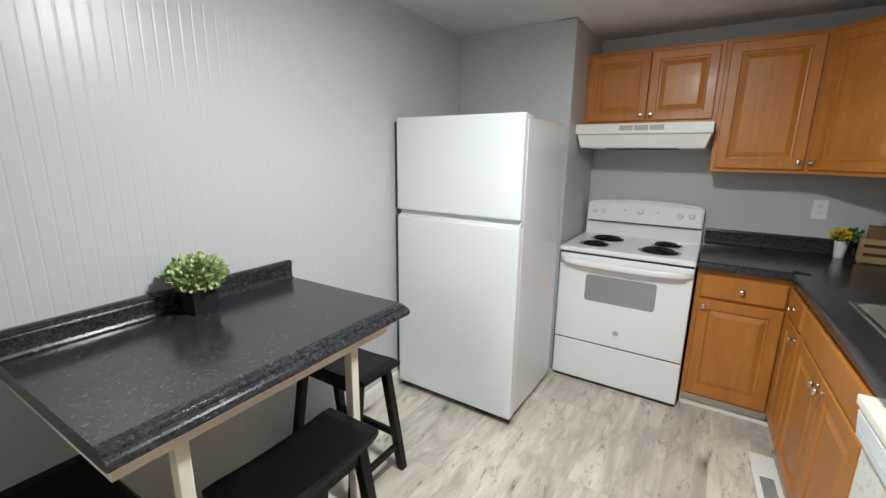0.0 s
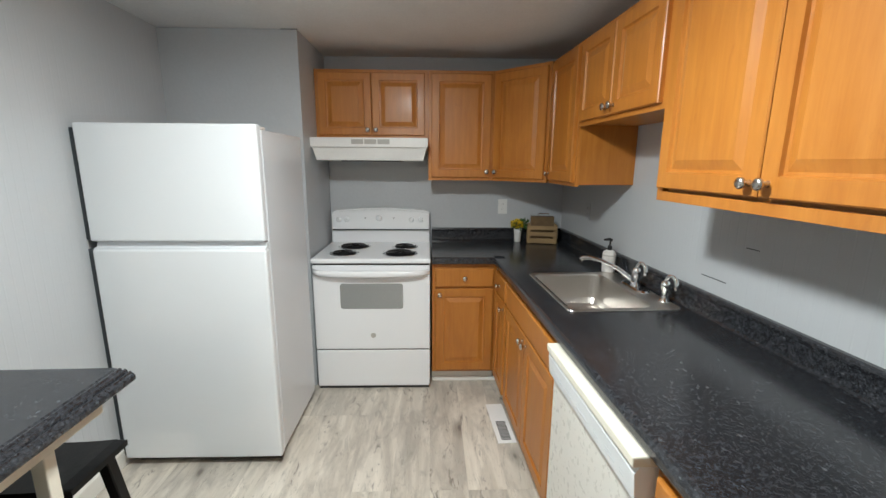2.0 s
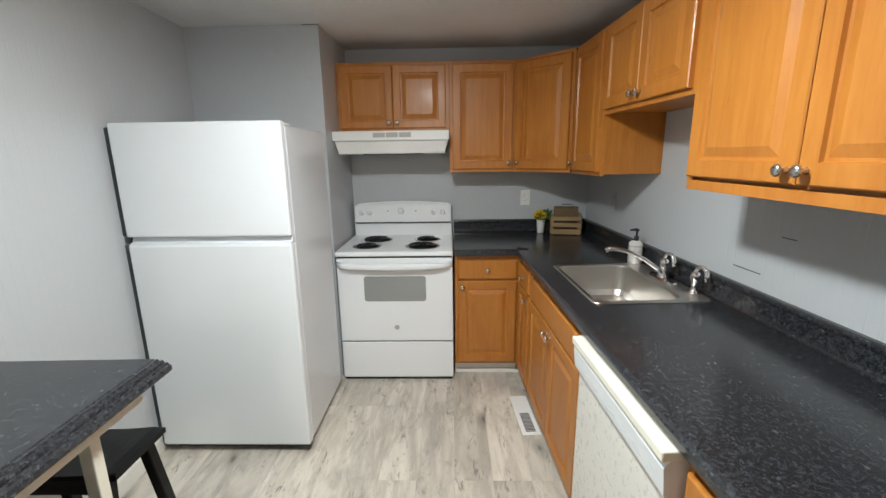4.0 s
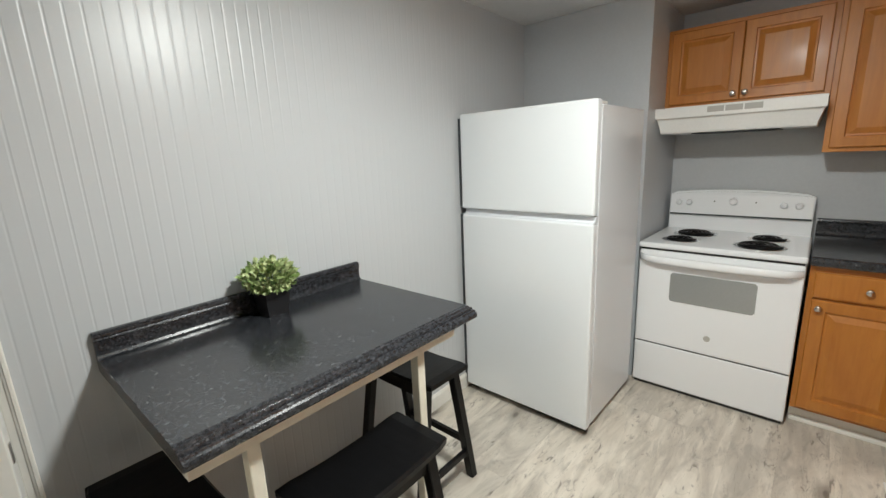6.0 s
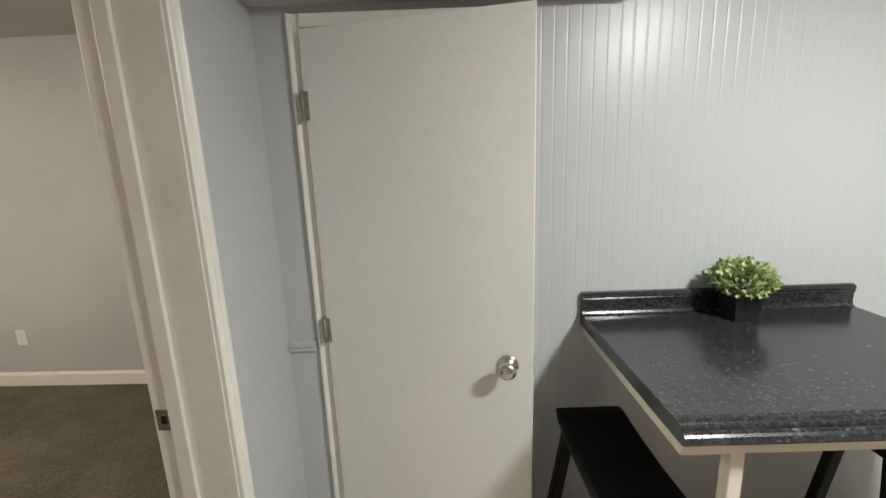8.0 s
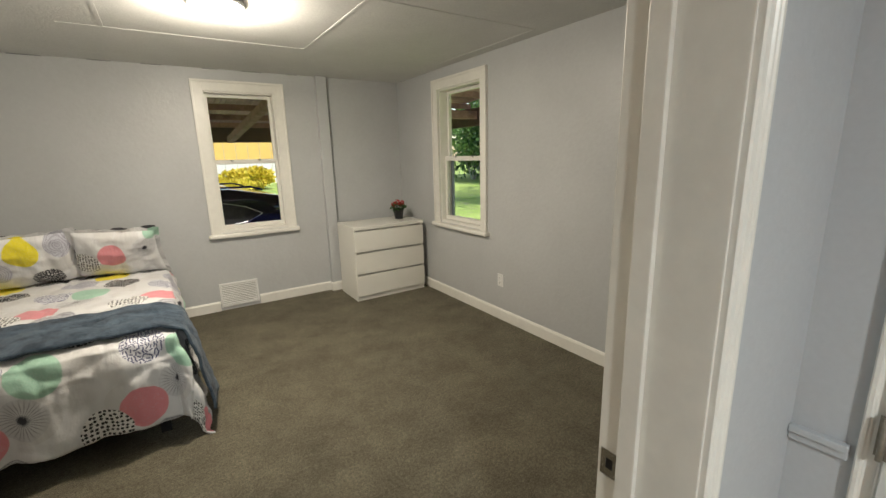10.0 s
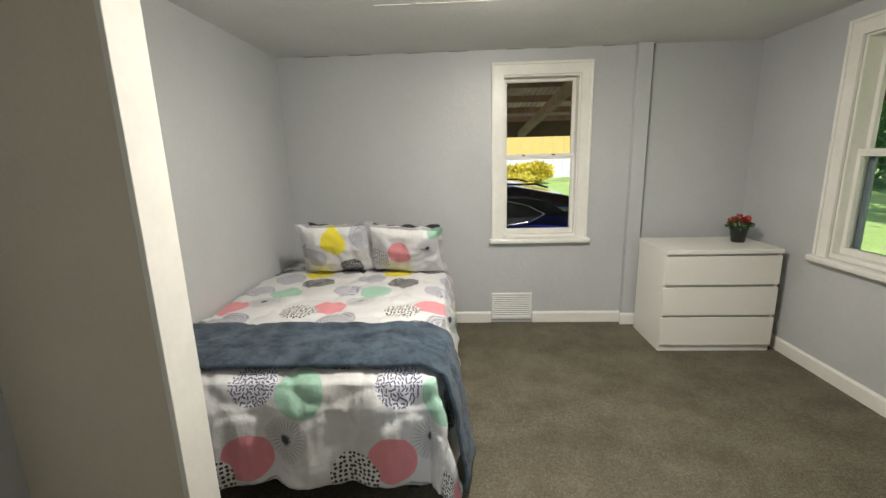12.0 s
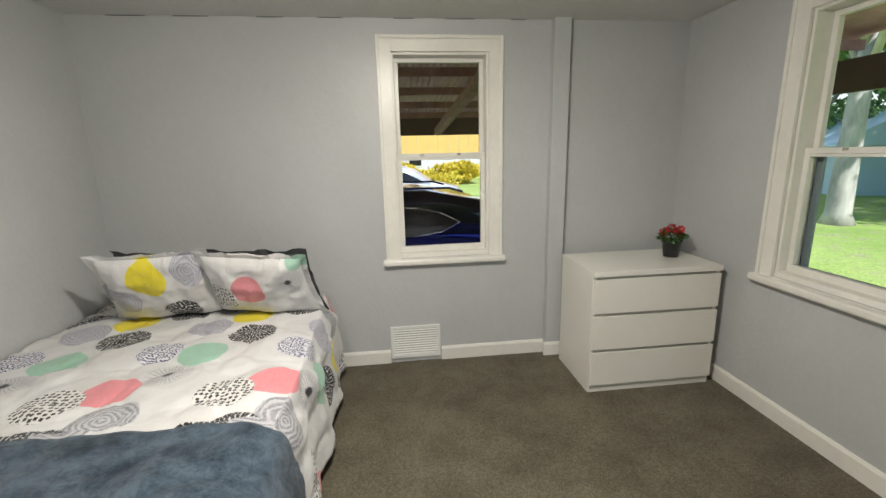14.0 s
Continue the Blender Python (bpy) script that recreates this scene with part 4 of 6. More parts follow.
wall_cabinet(0.059, 3.11, 1.392, 0.452, 0.728, 0.31, 1, "tall honey maple one-door cabinet beside the range hood")


def east(u, w, z=0.0):
    """A place given in the east wall's frame: u from the wall (into the room is negative), w along it, north is zero."""
    return (EAST @ Vector((u, w, z)))


# corner cabinet, set across the corner
p0, p1 = Vector((0.508, 3.112)), east(-0.334, -0.603).xy
span = (p1 - p0).length
turn = math.degrees(math.atan2(p1.y - p0.y, p1.x - p0.x))
corner = thing("wall_cabinet", p0.x, p0.y, 1.392, "honey maple corner cabinet set across the kitchen corner", "cabinet", "wall cabinets", turn)
c, s = math.cos(radians(-turn)), math.sin(radians(-turn))
outline = []
for X, Y in ((0.512, 3.112), (p1.x, p1.y), tuple(east(-0.001, -0.605).xy), (1.115, 3.415), (0.512, 3.415)):
    dx, dy = X - p0.x, Y - p0.y
    outline.append((c * dx - s * dy, s * dx + c * dy + (0.0195 if (X, Y) in ((0.512, 3.112), (p1.x, p1.y)) else 0)))
part("carcass", extruded(outline, 0.010, 0.728, "z"), MAPLE, corner)
part("face_frame", boxes([((0, 0, 0), (0.03, 0.019, 0.728)), ((span - 0.03, 0, 0), (span, 0.019, 0.728)), ((0.03, 0, 0), (span - 0.03, 0.019, 0.03)), ((0.03, 0, 0.698), (span - 0.03, 0.019, 0.728))], 0.001), MAPLE, corner)
panel_door(span - 0.036, 0.684, MAPLE, corner, 0.018, 0.022, (0.028, 0.040), rail=0.052)


def east_cabinet(w0, w1, z, h, doors, label, low=0.022):
    """A wall cabinet on the east wall, from w0 (north) to w1 (south)."""
    at = east(-0.321, w0)
    return wall_cabinet(at.x, at.y, z, w0 - w1, h, 0.320, doors, label, turn=2.5 - 90, low=low)


east_cabinet(-0.607, -1.05, 1.392, 0.728, 0, "narrow honey maple cabinet next to the corner cabinet")
east_cabinet(-1.052, -1.812, 1.700, 0.420, 2, "short honey maple two-door cabinet above the sink")
east_cabinet(-1.814, -2.728, 1.390, 0.730, 2, "wide honey maple two-door cabinet over the worktop", low=0.044)
east_cabinet(-2.73, -3.40, 1.390, 0.730, 2, "honey maple two-door cabinet over the worktop's end", low=0.044)


def base_cabinet(x, y, w, depth, kind, label, turn=0.0):
    """A base cabinet 0.87 m high; kind: 'drawer' (drawer over one door), 'sink' (false front over two doors)."""
    cab = thing("base_cabinet", x, y, 0, label, "cabinet", "base cabinets", turn)
    part("carcass", box((0.0, 0.019, 0.105), (w, depth, 0.868)) if kind != "sink" else boxes([((0, 0.019, 0.105), (w, depth, 0.66)), ((0, 0.019, 0.66), (0.018, depth, 0.868)), ((w - 0.018, 0.019, 0.66), (w, depth, 0.868))]), MAPLE_DEEP, cab)
    f = 0.035
    part("face_frame", boxes([((0, 0, 0.100), (f, 0.019, 0.868)), ((w - f, 0, 0.100), (w, 0.019, 0.868)), ((f, 0, 0.100), (w - f, 0.019, 0.100 + f)), ((f, 0, 0.835), (w - f, 0.019, 0.868)), ((f, 0, 0.685), (w - f, 0.019, 0.715))], 0.001), MAPLE_DEEP, cab)
    part("toe_board", box((0, 0.075, 0.0), (w, 0.088, 0.105)), TRIM, cab, "white painted toe board")
    if kind == "sink":
        panel_door(w - 0.044, 0.125, MAPLE_DEEP_H, cab, 0.022, 0.712, raised=False, name="false_front")
        dw = (w - 0.044) / 2 - 0.002
        panel_door(dw, 0.582, MAPLE_DEEP, cab, 0.022, 0.118, (dw - 0.028, 0.545))
        panel_door(dw, 0.582, MAPLE_DEEP, cab, w - 0.022 - dw, 0.118, (0.028, 0.545))
    elif kind == "drawers":
        for z, h in ((0.118, 0.27), (0.40, 0.27), (0.712, 0.125)):
            panel_door(w - 0.044, h, MAPLE_DEEP_H, cab, 0.022, z, (w / 2 - 0.022, h / 2), raised=False, name="drawer_front")
    else:
        panel_door(w - 0.044, 0.125, MAPLE_DEEP_H, cab, 0.022, 0.712, (w / 2 - 0.022, 0.062), raised=False, name="drawer_front")
        panel_door(w - 0.044, 0.582, MAPLE_DEEP, cab, 0.022, 0.118, (0.028, 0.545) if kind == "drawer" else (w - 0.044 - 0.028, 0.545))
    return cab


base_cabinet(0.086, 2.79, 0.428, 0.62, "drawer", "honey maple base cabinet with a drawer beside the stove")
n0 = east(-0.635, -0.645)
base_cabinet(n0.x, n0.y, 0.325, 0.62, "drawer_far", "narrow honey maple base cabinet with a drawer", 2.5 - 90)
n1 = east(-0.635, -0.972)
base_cabinet(n1.x, n1.y, 0.862, 0.62, "sink", "honey maple two-door sink cabinet under the worktop", 2.5 - 90)
n2 = east(-0.635, -2.462)
base_cabinet(n2.x, n2.y, 0.62, 0.62, "drawers", "honey maple drawer cabinet beside the dishwasher", 2.5 - 90)
structure("baseboard", box((0.088, 2.838, 0.0), (0.56, 2.864, 0.022), 0.005), TRIM, "white shoe moulding under the base cabinet", "baseboard")

# ---- dishwasher ----
d0 = east(-0.635, -1.838)
dish = thing("dishwasher", d0.x, d0.y, 0, "white built-in dishwasher with a cream top trim", "dishwasher", turn=2.5 - 90)
part("tub", box((0.006, 0.02, 0.10), (0.614, 0.60, 0.862)), WHITE_PLASTIC, dish)
part("door_panel", box((0.004, -0.028, 0.13), (0.616, 0.02, 0.735), 0.006), DISH_WHITE, dish, "white enamelled door panel")
part("control_panel", extruded([(-0.030, 0.738), (-0.045, 0.748), (-0.052, 0.820), (-0.040, 0.838), (0.02, 0.838), (0.02, 0.738)], 0.004, 0.616, "x"), FRIDGE_FRONT, dish, "white plastic control panel")
part("top_trim", box((0.002, -0.060, 0.838), (0.618, 0.02, 0.866), 0.004), IVORY, dish, "cream coloured top trim")
part("toe_panel", box((0.01, 0.03, 0.0), (0.61, 0.045, 0.13)), BLACK, dish)
for x, w in ((0.045, 0.02), (0.10, 0.055), (0.18, 0.055), (0.27, 0.09), (0.40, 0.03), (0.47, 0.05), (0.55, 0.02)):
    part("marking", boxes([((x, -0.0507, 0.775), (x + w, -0.0500, 0.7765)), ((x, -0.0512, 0.785), (x + w * 0.7, -0.0505, 0.7865))]), FRIDGE_SIDE, dish, "faint grey control markings")

# ---- worktop with backsplash, sink opening ----
top = thing("worktop", 0, 0, 0, "black flecked laminate worktop with a coved backsplash", "worktop")


def nosing(x_front, z_top=0.914, thick=0.044):
    """Rolled front edge as a profile: distance from the front, height."""
    return [(0.075, z_top), (0.016, z_top), (0.007, z_top - 0.003), (0.002, z_top - 0.010), (0.0, z_top - 0.018), (0.0, z_top - 0.034), (0.003, z_top - 0.041), (0.009, z_top - 0.044), (0.020, z_top - thick), (0.075, z_top - thick)]


inside = east(-0.665, -0.70)
part("front_edge", rings(bmesh.new(), [[(x, 2.745 + p, z) for p, z in nosing(0)] for x in (0.083, inside.x + 0.006)]), LAMINATE, top, "rolled black laminate front edge")
e0, e1 = east(-0.590, -0.60), east(0.0, -0.60)
north = extruded([(0.083, 2.82), (0.500, 2.82), (e0.x, e0.y), (e1.x, e1.y), (1.118, 3.42), (0.083, 3.42)], 0.870, 0.914, "z")
part("worktop_slab", north, LAMINATE, top)
edge_bar = part("front_edge", rings(bmesh.new(), [[(-0.665 + p, w, z) for p, z in nosing(0)] for w in (-3.16, -0.665)]), LAMINATE, top, "rolled black laminate front edge")
edge_bar.matrix_basis = pose(1.12, YN, 0, 0, 0, 2.5)
slab = bmesh.new()
SU, SW = (-0.545, -0.060), (-1.655, -1.045)     # sink cut-out
outer = [(-0.590, -3.16), (0, -3.16), (0, -0.600), (-0.590, -0.600)]
inner = [(SU[0] + 0.02, SW[0] + 0.02), (SU[1] - 0.02, SW[0] + 0.02), (SU[1] - 0.02, SW[1] - 0.02), (SU[0] + 0.02, SW[1] - 0.02)]
rings(slab, [[(x, y, z) for x, y in ring] for ring, z in ((outer, 0.870), (outer, 0.914), (inner, 0.914), (inner, 0.870), (outer, 0.870))], cap=False)
bmesh.ops.remove_doubles(slab, verts=slab.verts[:], dist=1e-5)
ob = part("worktop_slab", slab, LAMINATE, top)
ob.matrix_basis = pose(1.12, YN, 0, 0, 0, 2.5)
splash_prof = [(0.0, 0.9142), (-0.034, 0.9142), (-0.026, 0.917), (-0.0215, 0.924), (-0.020, 0.935), (-0.020, 0.985), (-0.026, 0.990), (-0.027, 0.998), (-0.024, 1.006), (-0.016, 1.010), (0.0, 1.010)]
part("backsplash", extruded([(YN + p, z) for p, z in splash_prof], 0.083, 1.09, "x"), LAMINATE, top, "black laminate backsplash strip")
ob = part("backsplash", extruded(splash_prof, -3.16, -0.005, "y"), LAMINATE, top, "black laminate backsplash strip")
ob.matrix_basis = pose(1.12, YN, 0.001, 0, 0, 2.5)

# ---- sink ----
sc = east(-0.3025, -1.35)
sink = thing("sink", sc.x, sc.y, 0.9148, "stainless steel single bowl sink set in the worktop", "sink", turn=2.5)


def rounded(cx, cy, hx, hy, r, z, n=6):
    out = []
    for sx, sy, a0 in ((1, 1, 0), (-1, 1, 90), (-1, -1, 180), (1, -1, 270)):
        for i in range(n + 1):
            a = radians(a0 + 90 * i / n)
            out.append((cx + sx * (hx - r) + r * math.cos(a), cy + sy * (hy - r) + r * math.sin(a), z))
    return out


bowl = rings(bmesh.new(), [rounded(0, 0, 0.247, 0.307, 0.03, 0.0), rounded(0, 0, 0.245, 0.305, 0.03, 0.005), rounded(0, 0, 0.236, 0.296, 0.03, 0.0035), rounded(-0.045, 0, 0.190, 0.278, 0.06, 0.003),
                           rounded(-0.045, 0, 0.186, 0.274, 0.06, -0.004), rounded(-0.045, 0, 0.178, 0.266, 0.06, -0.13), rounded(-0.045, 0, 0.165, 0.253, 0.05, -0.158), rounded(-0.045, 0, 0.14, 0.228, 0.05, -0.165)], cap=False)
last = [v for v in bowl.verts][-28:]
bowl.faces.new(last)
part("basin", bowl, STEEL, sink, smooth=False)
part("drain", lathe([(0.045, -0.1645), (0.043, -0.161), (0.03, -0.1635), (0.005, -0.1638)], 24, at=(-0.045, 0, 0)), CHROME, sink, "chrome drain ring", smooth=True)

fc = east(-0.098, -1.345)
faucet = thing("faucet", fc.x, fc.y, 0.9185, "chrome kitchen faucet with a long low spout behind the sink", "faucet", turn=2.5)
plate = rings(bmesh.new(), [rounded(0, 0, 0.030, 0.105, 0.029, 0.0), rounded(0, 0, 0.030, 0.105, 0.029, 0.004), rounded(0, 0, 0.024, 0.098, 0.023, 0.010)])
part("deck_plate", plate, CHROME, faucet)
HOOK = [(0.0, 0.0, 0.0), (0.002, -0.004, 0.018), (0.006, -0.018, 0.032), (0.010, -0.036, 0.032), (0.013, -0.050, 0.016), (0.014, -0.055, -0.008), (0.013, -0.054, -0.022)]
part("faucet_body", lathe([(0.026, 0.010), (0.024, 0.018), (0.017, 0.030), (0.016, 0.055), (0.020, 0.064), (0.021, 0.082), (0.017, 0.094), (0.010, 0.100), (0.005, 0.102)], 24), CHROME, faucet, smooth=True)
part("spout", tube([(-0.008, 0, 0.030), (-0.03, 0.008, 0.050), (-0.085, 0.028, 0.092), (-0.15, 0.050, 0.124), (-0.205, 0.070, 0.136), (-0.235, 0.080, 0.135), (-0.250, 0.086, 0.124)], [0.013, 0.012, 0.0105, 0.010, 0.010, 0.011, 0.012], 12), CHROME, faucet, smooth=True)
part("lever", tube([(x, y, z + 0.096) for x, y, z in HOOK], [0.010, 0.010, 0.009, 0.009, 0.009, 0.010, 0.008], 12), CHROME, faucet, "hooked chrome faucet lever", smooth=True)
sp = east(-0.082, -1.56)
spray = thing("side_valve", sp.x, sp.y, 0.9185, "chrome side valve with a hooked lever beside the faucet", "faucet", turn=2.5)
part("base_ring", lathe([(0.026, 0), (0.026, 0.006), (0.018, 0.012), (0.013, 0.02), (0.012, 0.050), (0.018, 0.058), (0.020, 0.080), (0.016, 0.092), (0.006, 0.096)], 24), CHROME, spray, smooth=True)
part("lever", tube([(x, y, z + 0.090) for x, y, z in HOOK], [0.010, 0.010, 0.009, 0.009, 0.009, 0.010, 0.008], 12), CHROME, spray, "hooked chrome lever", smooth=True)

sb = east(-0.083, -1.02)
soap = thing("soap_dispenser", sb.x, sb.y, 0.9148, "mottled ceramic soap dispenser with a black pump", "soap dispenser", turn=2.5)
part("bottle", lathe([(0.034, 0), (0.036, 0.004), (0.036, 0.10), (0.034, 0.112), (0.024, 0.122), (0.014, 0.126)], 28), CERAMIC, soap, smooth=True)
part("band", lathe([(0.0365, 0.094), (0.0372, 0.097), (0.0365, 0.100)], 28), FOIL_GAP, soap, smooth=True)
part("pump", tube([(0, 0, 0.124), (0, 0, 0.150), (0, 0, 0.1501), (0, 0, 0.182)], [0.013, 0.012, 0.005, 0.005], 12), BLACK, soap, "black pump collar", smooth=True)
part("nozzle", tube([(0.008, 0, 0.180), (-0.005, 0, 0.186), (-0.035, 0.008, 0.182)], [0.009, 0.009, 0.005], 10), BLACK, soap, "black pump nozzle", smooth=True)

# ---- corner of the worktop: crate, vase ----
crate = thing("wooden_crate", 0.925, 3.265, 0.9148, "small brown slatted wooden crate on the worktop", "crate", turn=-10)
for z in (0.012, 0.060, 0.108):
    part("slat", box((-0.105, -0.052, z), (0.105, -0.045, z + 0.030), 0.001), TWIG_WOOD, crate)
    part("slat", box((-0.105, 0.045, z), (0.105, 0.052, z + 0.030), 0.001), TWIG_WOOD, crate)
for sx in (-1, 1):
    for sy in (-1, 1):
        part("corner_post", box((sx * 0.088, sy * 0.030, 0), (sx * 0.104, sy * 0.045, 0.15), 0.001), TWIG_WOOD, crate)
    part("end_board", box((sx * 0.105, -0.045, 0.01), (sx * 0.111, 0.045, 0.138), 0.001), TWIG_WOOD, crate)
part("base_board", box((-0.10, -0.044, 0.004), (0.10, 0.044, 0.011)), TWIG_WOOD, crate)
# wood colour darkened to paint the shade in the gaps between slats
part("inner_box", box((-0.086, -0.020, 0.012), (0.086, 0.040, 0.205), 0.003), CRATE_SHADE, crate, "taller brown wooden board standing in the crate")
part("crate_handle", tube([(-0.03, 0.02, 0.203), (-0.03, 0.02, 0.222), (0.05, 0.02, 0.224), (0.05, 0.02, 0.203)], 0.003, 6), NICKEL, crate, "thin bright wire handle")


def leafy(rng, count, centre, spread, size, bm=None, lean=0.6, flat=0.7):
    """Small bent leaves in a rounded clump."""
    bm = bm or bmesh.new()
    for _ in range(count):
        d = Vector((rng.gauss(0, 1), rng.gauss(0, 1), rng.gauss(0, 1))).normalized()
        r = rng.uniform(0.35, 1.0) ** 0.5
        p = Vector(centre) + Vector((d.x * spread[0], d.y * spread[1], d.z * spread[2])) * r * rng.uniform(0.85, 1.1)
        out = (d + Vector((rng.uniform(-lean, lean), rng.uniform(-lean, lean), rng.uniform(-0.1, lean)))).normalized()
        side = out.cross(Vector((rng.uniform(-1, 1), rng.uniform(-1, 1), rng.uniform(-1, 1)))).normalized()
        up = out.cross(side).normalized()
        L = size * rng.uniform(0.7, 1.3)
        W = L * flat * 0.5
        pts = [p, p + out * L * 0.45 + side * W + up * L * 0.06, p + out * L - up * L * 0.12, p + out * L * 0.45 - side * W + up * L * 0.06]
        vs = [bm.verts.new(q) for q in pts]
        bm.faces.new(vs)
    return bm


vase = thing("flower_vase", 0.752, 3.325, 0.9148, "small white vase with yellow flowers on the worktop", "vase")
part("vase_body", lathe([(0.022, 0), (0.024, 0.003), (0.031, 0.095), (0.032, 0.10), (0.029, 0.10), (0.026, 0.06)], 24), WHITE_PLASTIC, vase, smooth=True)
rng = random.Random(5)
part("leaves", leafy(rng, 90, (0.02, 0.0, 0.125), (0.06, 0.04, 0.035), 0.032), LEAF, vase, "dark green leaves")
part("flowers", leafy(rng, 150, (-0.008, -0.01, 0.138), (0.045, 0.035, 0.022), 0.020, flat=1.1), YELLOW_PETAL, vase, "yellow flowers")


def outlet(name, m, label, tall=0.115, wide=0.072, mat=None):
    """A duplex outlet; the plate lies in the xz plane and looks towards -y before the pose m."""
    ob = new(name)
    ob.matrix_basis = m
    tagged(ob, label, "outlet", "wall outlets")
    part("cover_plate", box((-wide / 2, -0.006, -tall / 2), (wide / 2, 0, tall / 2), 0.002), mat or WHITE_PLASTIC, ob)
    for z in (-0.02, 0.02):
        s = part("socket", box((-0.016, -0.009, z - 0.014), (0.016, -0.006, z + 0.014), 0.002), mat or WHITE_PLASTIC, ob)
        part("slot", boxes([((-0.007, -0.0094, z - 0.004), (-0.005, -0.009, z + 0.005)), ((0.005, -0.0094, z - 0.004), (0.007, -0.009, z + 0.005))]), BLACK, s)
    return ob


outlet("wall_outlet", pose(0.643, YN, 1.178), "white duplex wall outlet over the worktop")
outlet("wall_outlet", EAST @ pose(0, -0.50, 1.20, 0, 0, -90), "grey painted wall outlet near the corner", mat=WALL_GREY)
outlet("wall_outlet", pose(BX0, -3.215, 0.365, 0, 0, 90), "white duplex outlet on the bedroom wall")

structure("wall_mark", box((-0.0014, -1.93, 1.222), (-0.0002, -1.87, 1.225)), DARK_GASKET, "short dark scratch on the beadboard", "mark", at=EAST)
structure("wall_mark", box((-0.0014, -1.80, 1.070), (-0.0002, -1.66, 1.0735)), DARK_GASKET, "thin grey scratch on the beadboard", "mark", at=EAST)
structure("wall_joint", box((-0.53, BY0, 0.786), (1.10, BY0 + 0.0015, 0.790), 0.0005), BED_WALL, "faint painted-over panel joint on the bedroom wall", "joint")
structure("wall_joint", box((-1.68, BY0, 0.786), (-1.40, BY0 + 0.0015, 0.790), 0.0005), BED_WALL, "faint painted-over panel joint on the bedroom wall", "joint")
structure("ceiling_crack", box((-0.80, 2.784, KZ - 0.003), (-0.70, 2.790, KZ - 0.0005)), DARK_GASKET, "thin dark crack where the wall meets the ceiling", "crack")
rng = random.Random(77)
for i in range(7):
    x = -1.55 + i * 0.39 + rng.uniform(-0.05, 0.05)
    structure("ceiling_crack", box((x, BY0 + 0.001, BZ - 0.004), (x + rng.uniform(0.04, 0.22), BY0 + 0.004, BZ - 0.0005)), DARK_GASKET, "thin dark crack along the ceiling edge", "crack")

# ---- floor register ----
reg = thing("floor_register", 0.493, 2.345, 0, "white steel floor register with a slotted grille", "floor register", turn=15.5)
reg.matrix_basis = pose(0.490, 2.345, 0.0, 0, 0, 3.5)
part("register_plate", box((-0.052, -0.19, 0.0), (0.052, 0.19, 0.005), 0.002), REGISTER_WHITE, reg)
part("slots", boxes([((-0.028, -0.165 + i * 0.0125, 0.005), (0.028, -0.1575 + i * 0.0125, 0.0056)) for i in range(14)]), BLACK, reg, "row of dark grille slots")

# ---- bar table ----
table = thing("bar_table", -1.385, YS, 0, "black flecked laminate bar table with cream legs against the wall", "table", turn=1.6)
T0, T1, TU = 1.045, 1.985, 0.668
tz = 0.932
edge = [(0.0, tz), (TU - 0.052, tz)]
for n, (du, dz) in enumerate(((0.040, 0.0), (0.026, -0.003), (0.013, -0.010))):     # three rounded ridges, stepping down
    edge += [(TU - du - 0.006, tz + dz - 0.0035), (TU - du - 0.003, tz + dz - 0.0008), (TU - du, tz + dz), (TU - du + 0.003, tz + dz - 0.0012), (TU - du + 0.0055, tz + dz - 0.0050)]
edge += [(TU - 0.002, tz - 0.019), (TU, tz - 0.024), (TU, tz - 0.034), (TU - 0.004, tz - 0.039), (TU - 0.012, tz - 0.041), (TU - 0.03, tz - 0.042), (0.0, tz - 0.042)]
part("tabletop", extruded(edge, T0, T1, "y"), LAMINATE, table, "black flecked laminate top with an ogee edge")
tsp = [(0.0, tz + 0.0004), (0.034, tz + 0.0004), (0.027, tz + 0.003), (0.022, tz + 0.010), (0.020, tz + 0.02), (0.020, tz + 0.050), (0.0235, tz + 0.052), (0.0245, tz + 0.056), (0.022, tz + 0.0595), (0.0235, tz + 0.061), (0.0265, tz + 0.065), (0.0255, tz + 0.069), (0.0225, tz + 0.0705), (0.0225, tz + 0.073), (0.017, tz + 0.077), (0.010, tz + 0.078), (0.0, tz + 0.077)]
part("splashback", extruded(tsp, T0, T1, "y"), LAMINATE, table, "black laminate splashback")
az = tz - 0.042
part("apron", boxes([((0.595, T0 + 0.012, az - 0.040), (0.635, T1 - 0.09, az))], 0.002), CREAM, table, "cream painted front rail")
part("apron", boxes([((0.002, T0 + 0.012, az - 0.040), (0.595, T0 + 0.032, az))], 0.002), CREAM, table, "cream painted side rail")
part("wall_cleat", boxes([((0.002, T0 + 0.032, az - 0.040), (0.035, T1 - 0.09, az))], 0.002), CREAM, table)
for v in (T0 + 0.150, T0 + 0.700):
    part("leg", box((0.582, v - 0.016, 0.0), (0.616, v + 0.016, az - 0.040), 0.003), CREAM, table, "square cream painted leg")


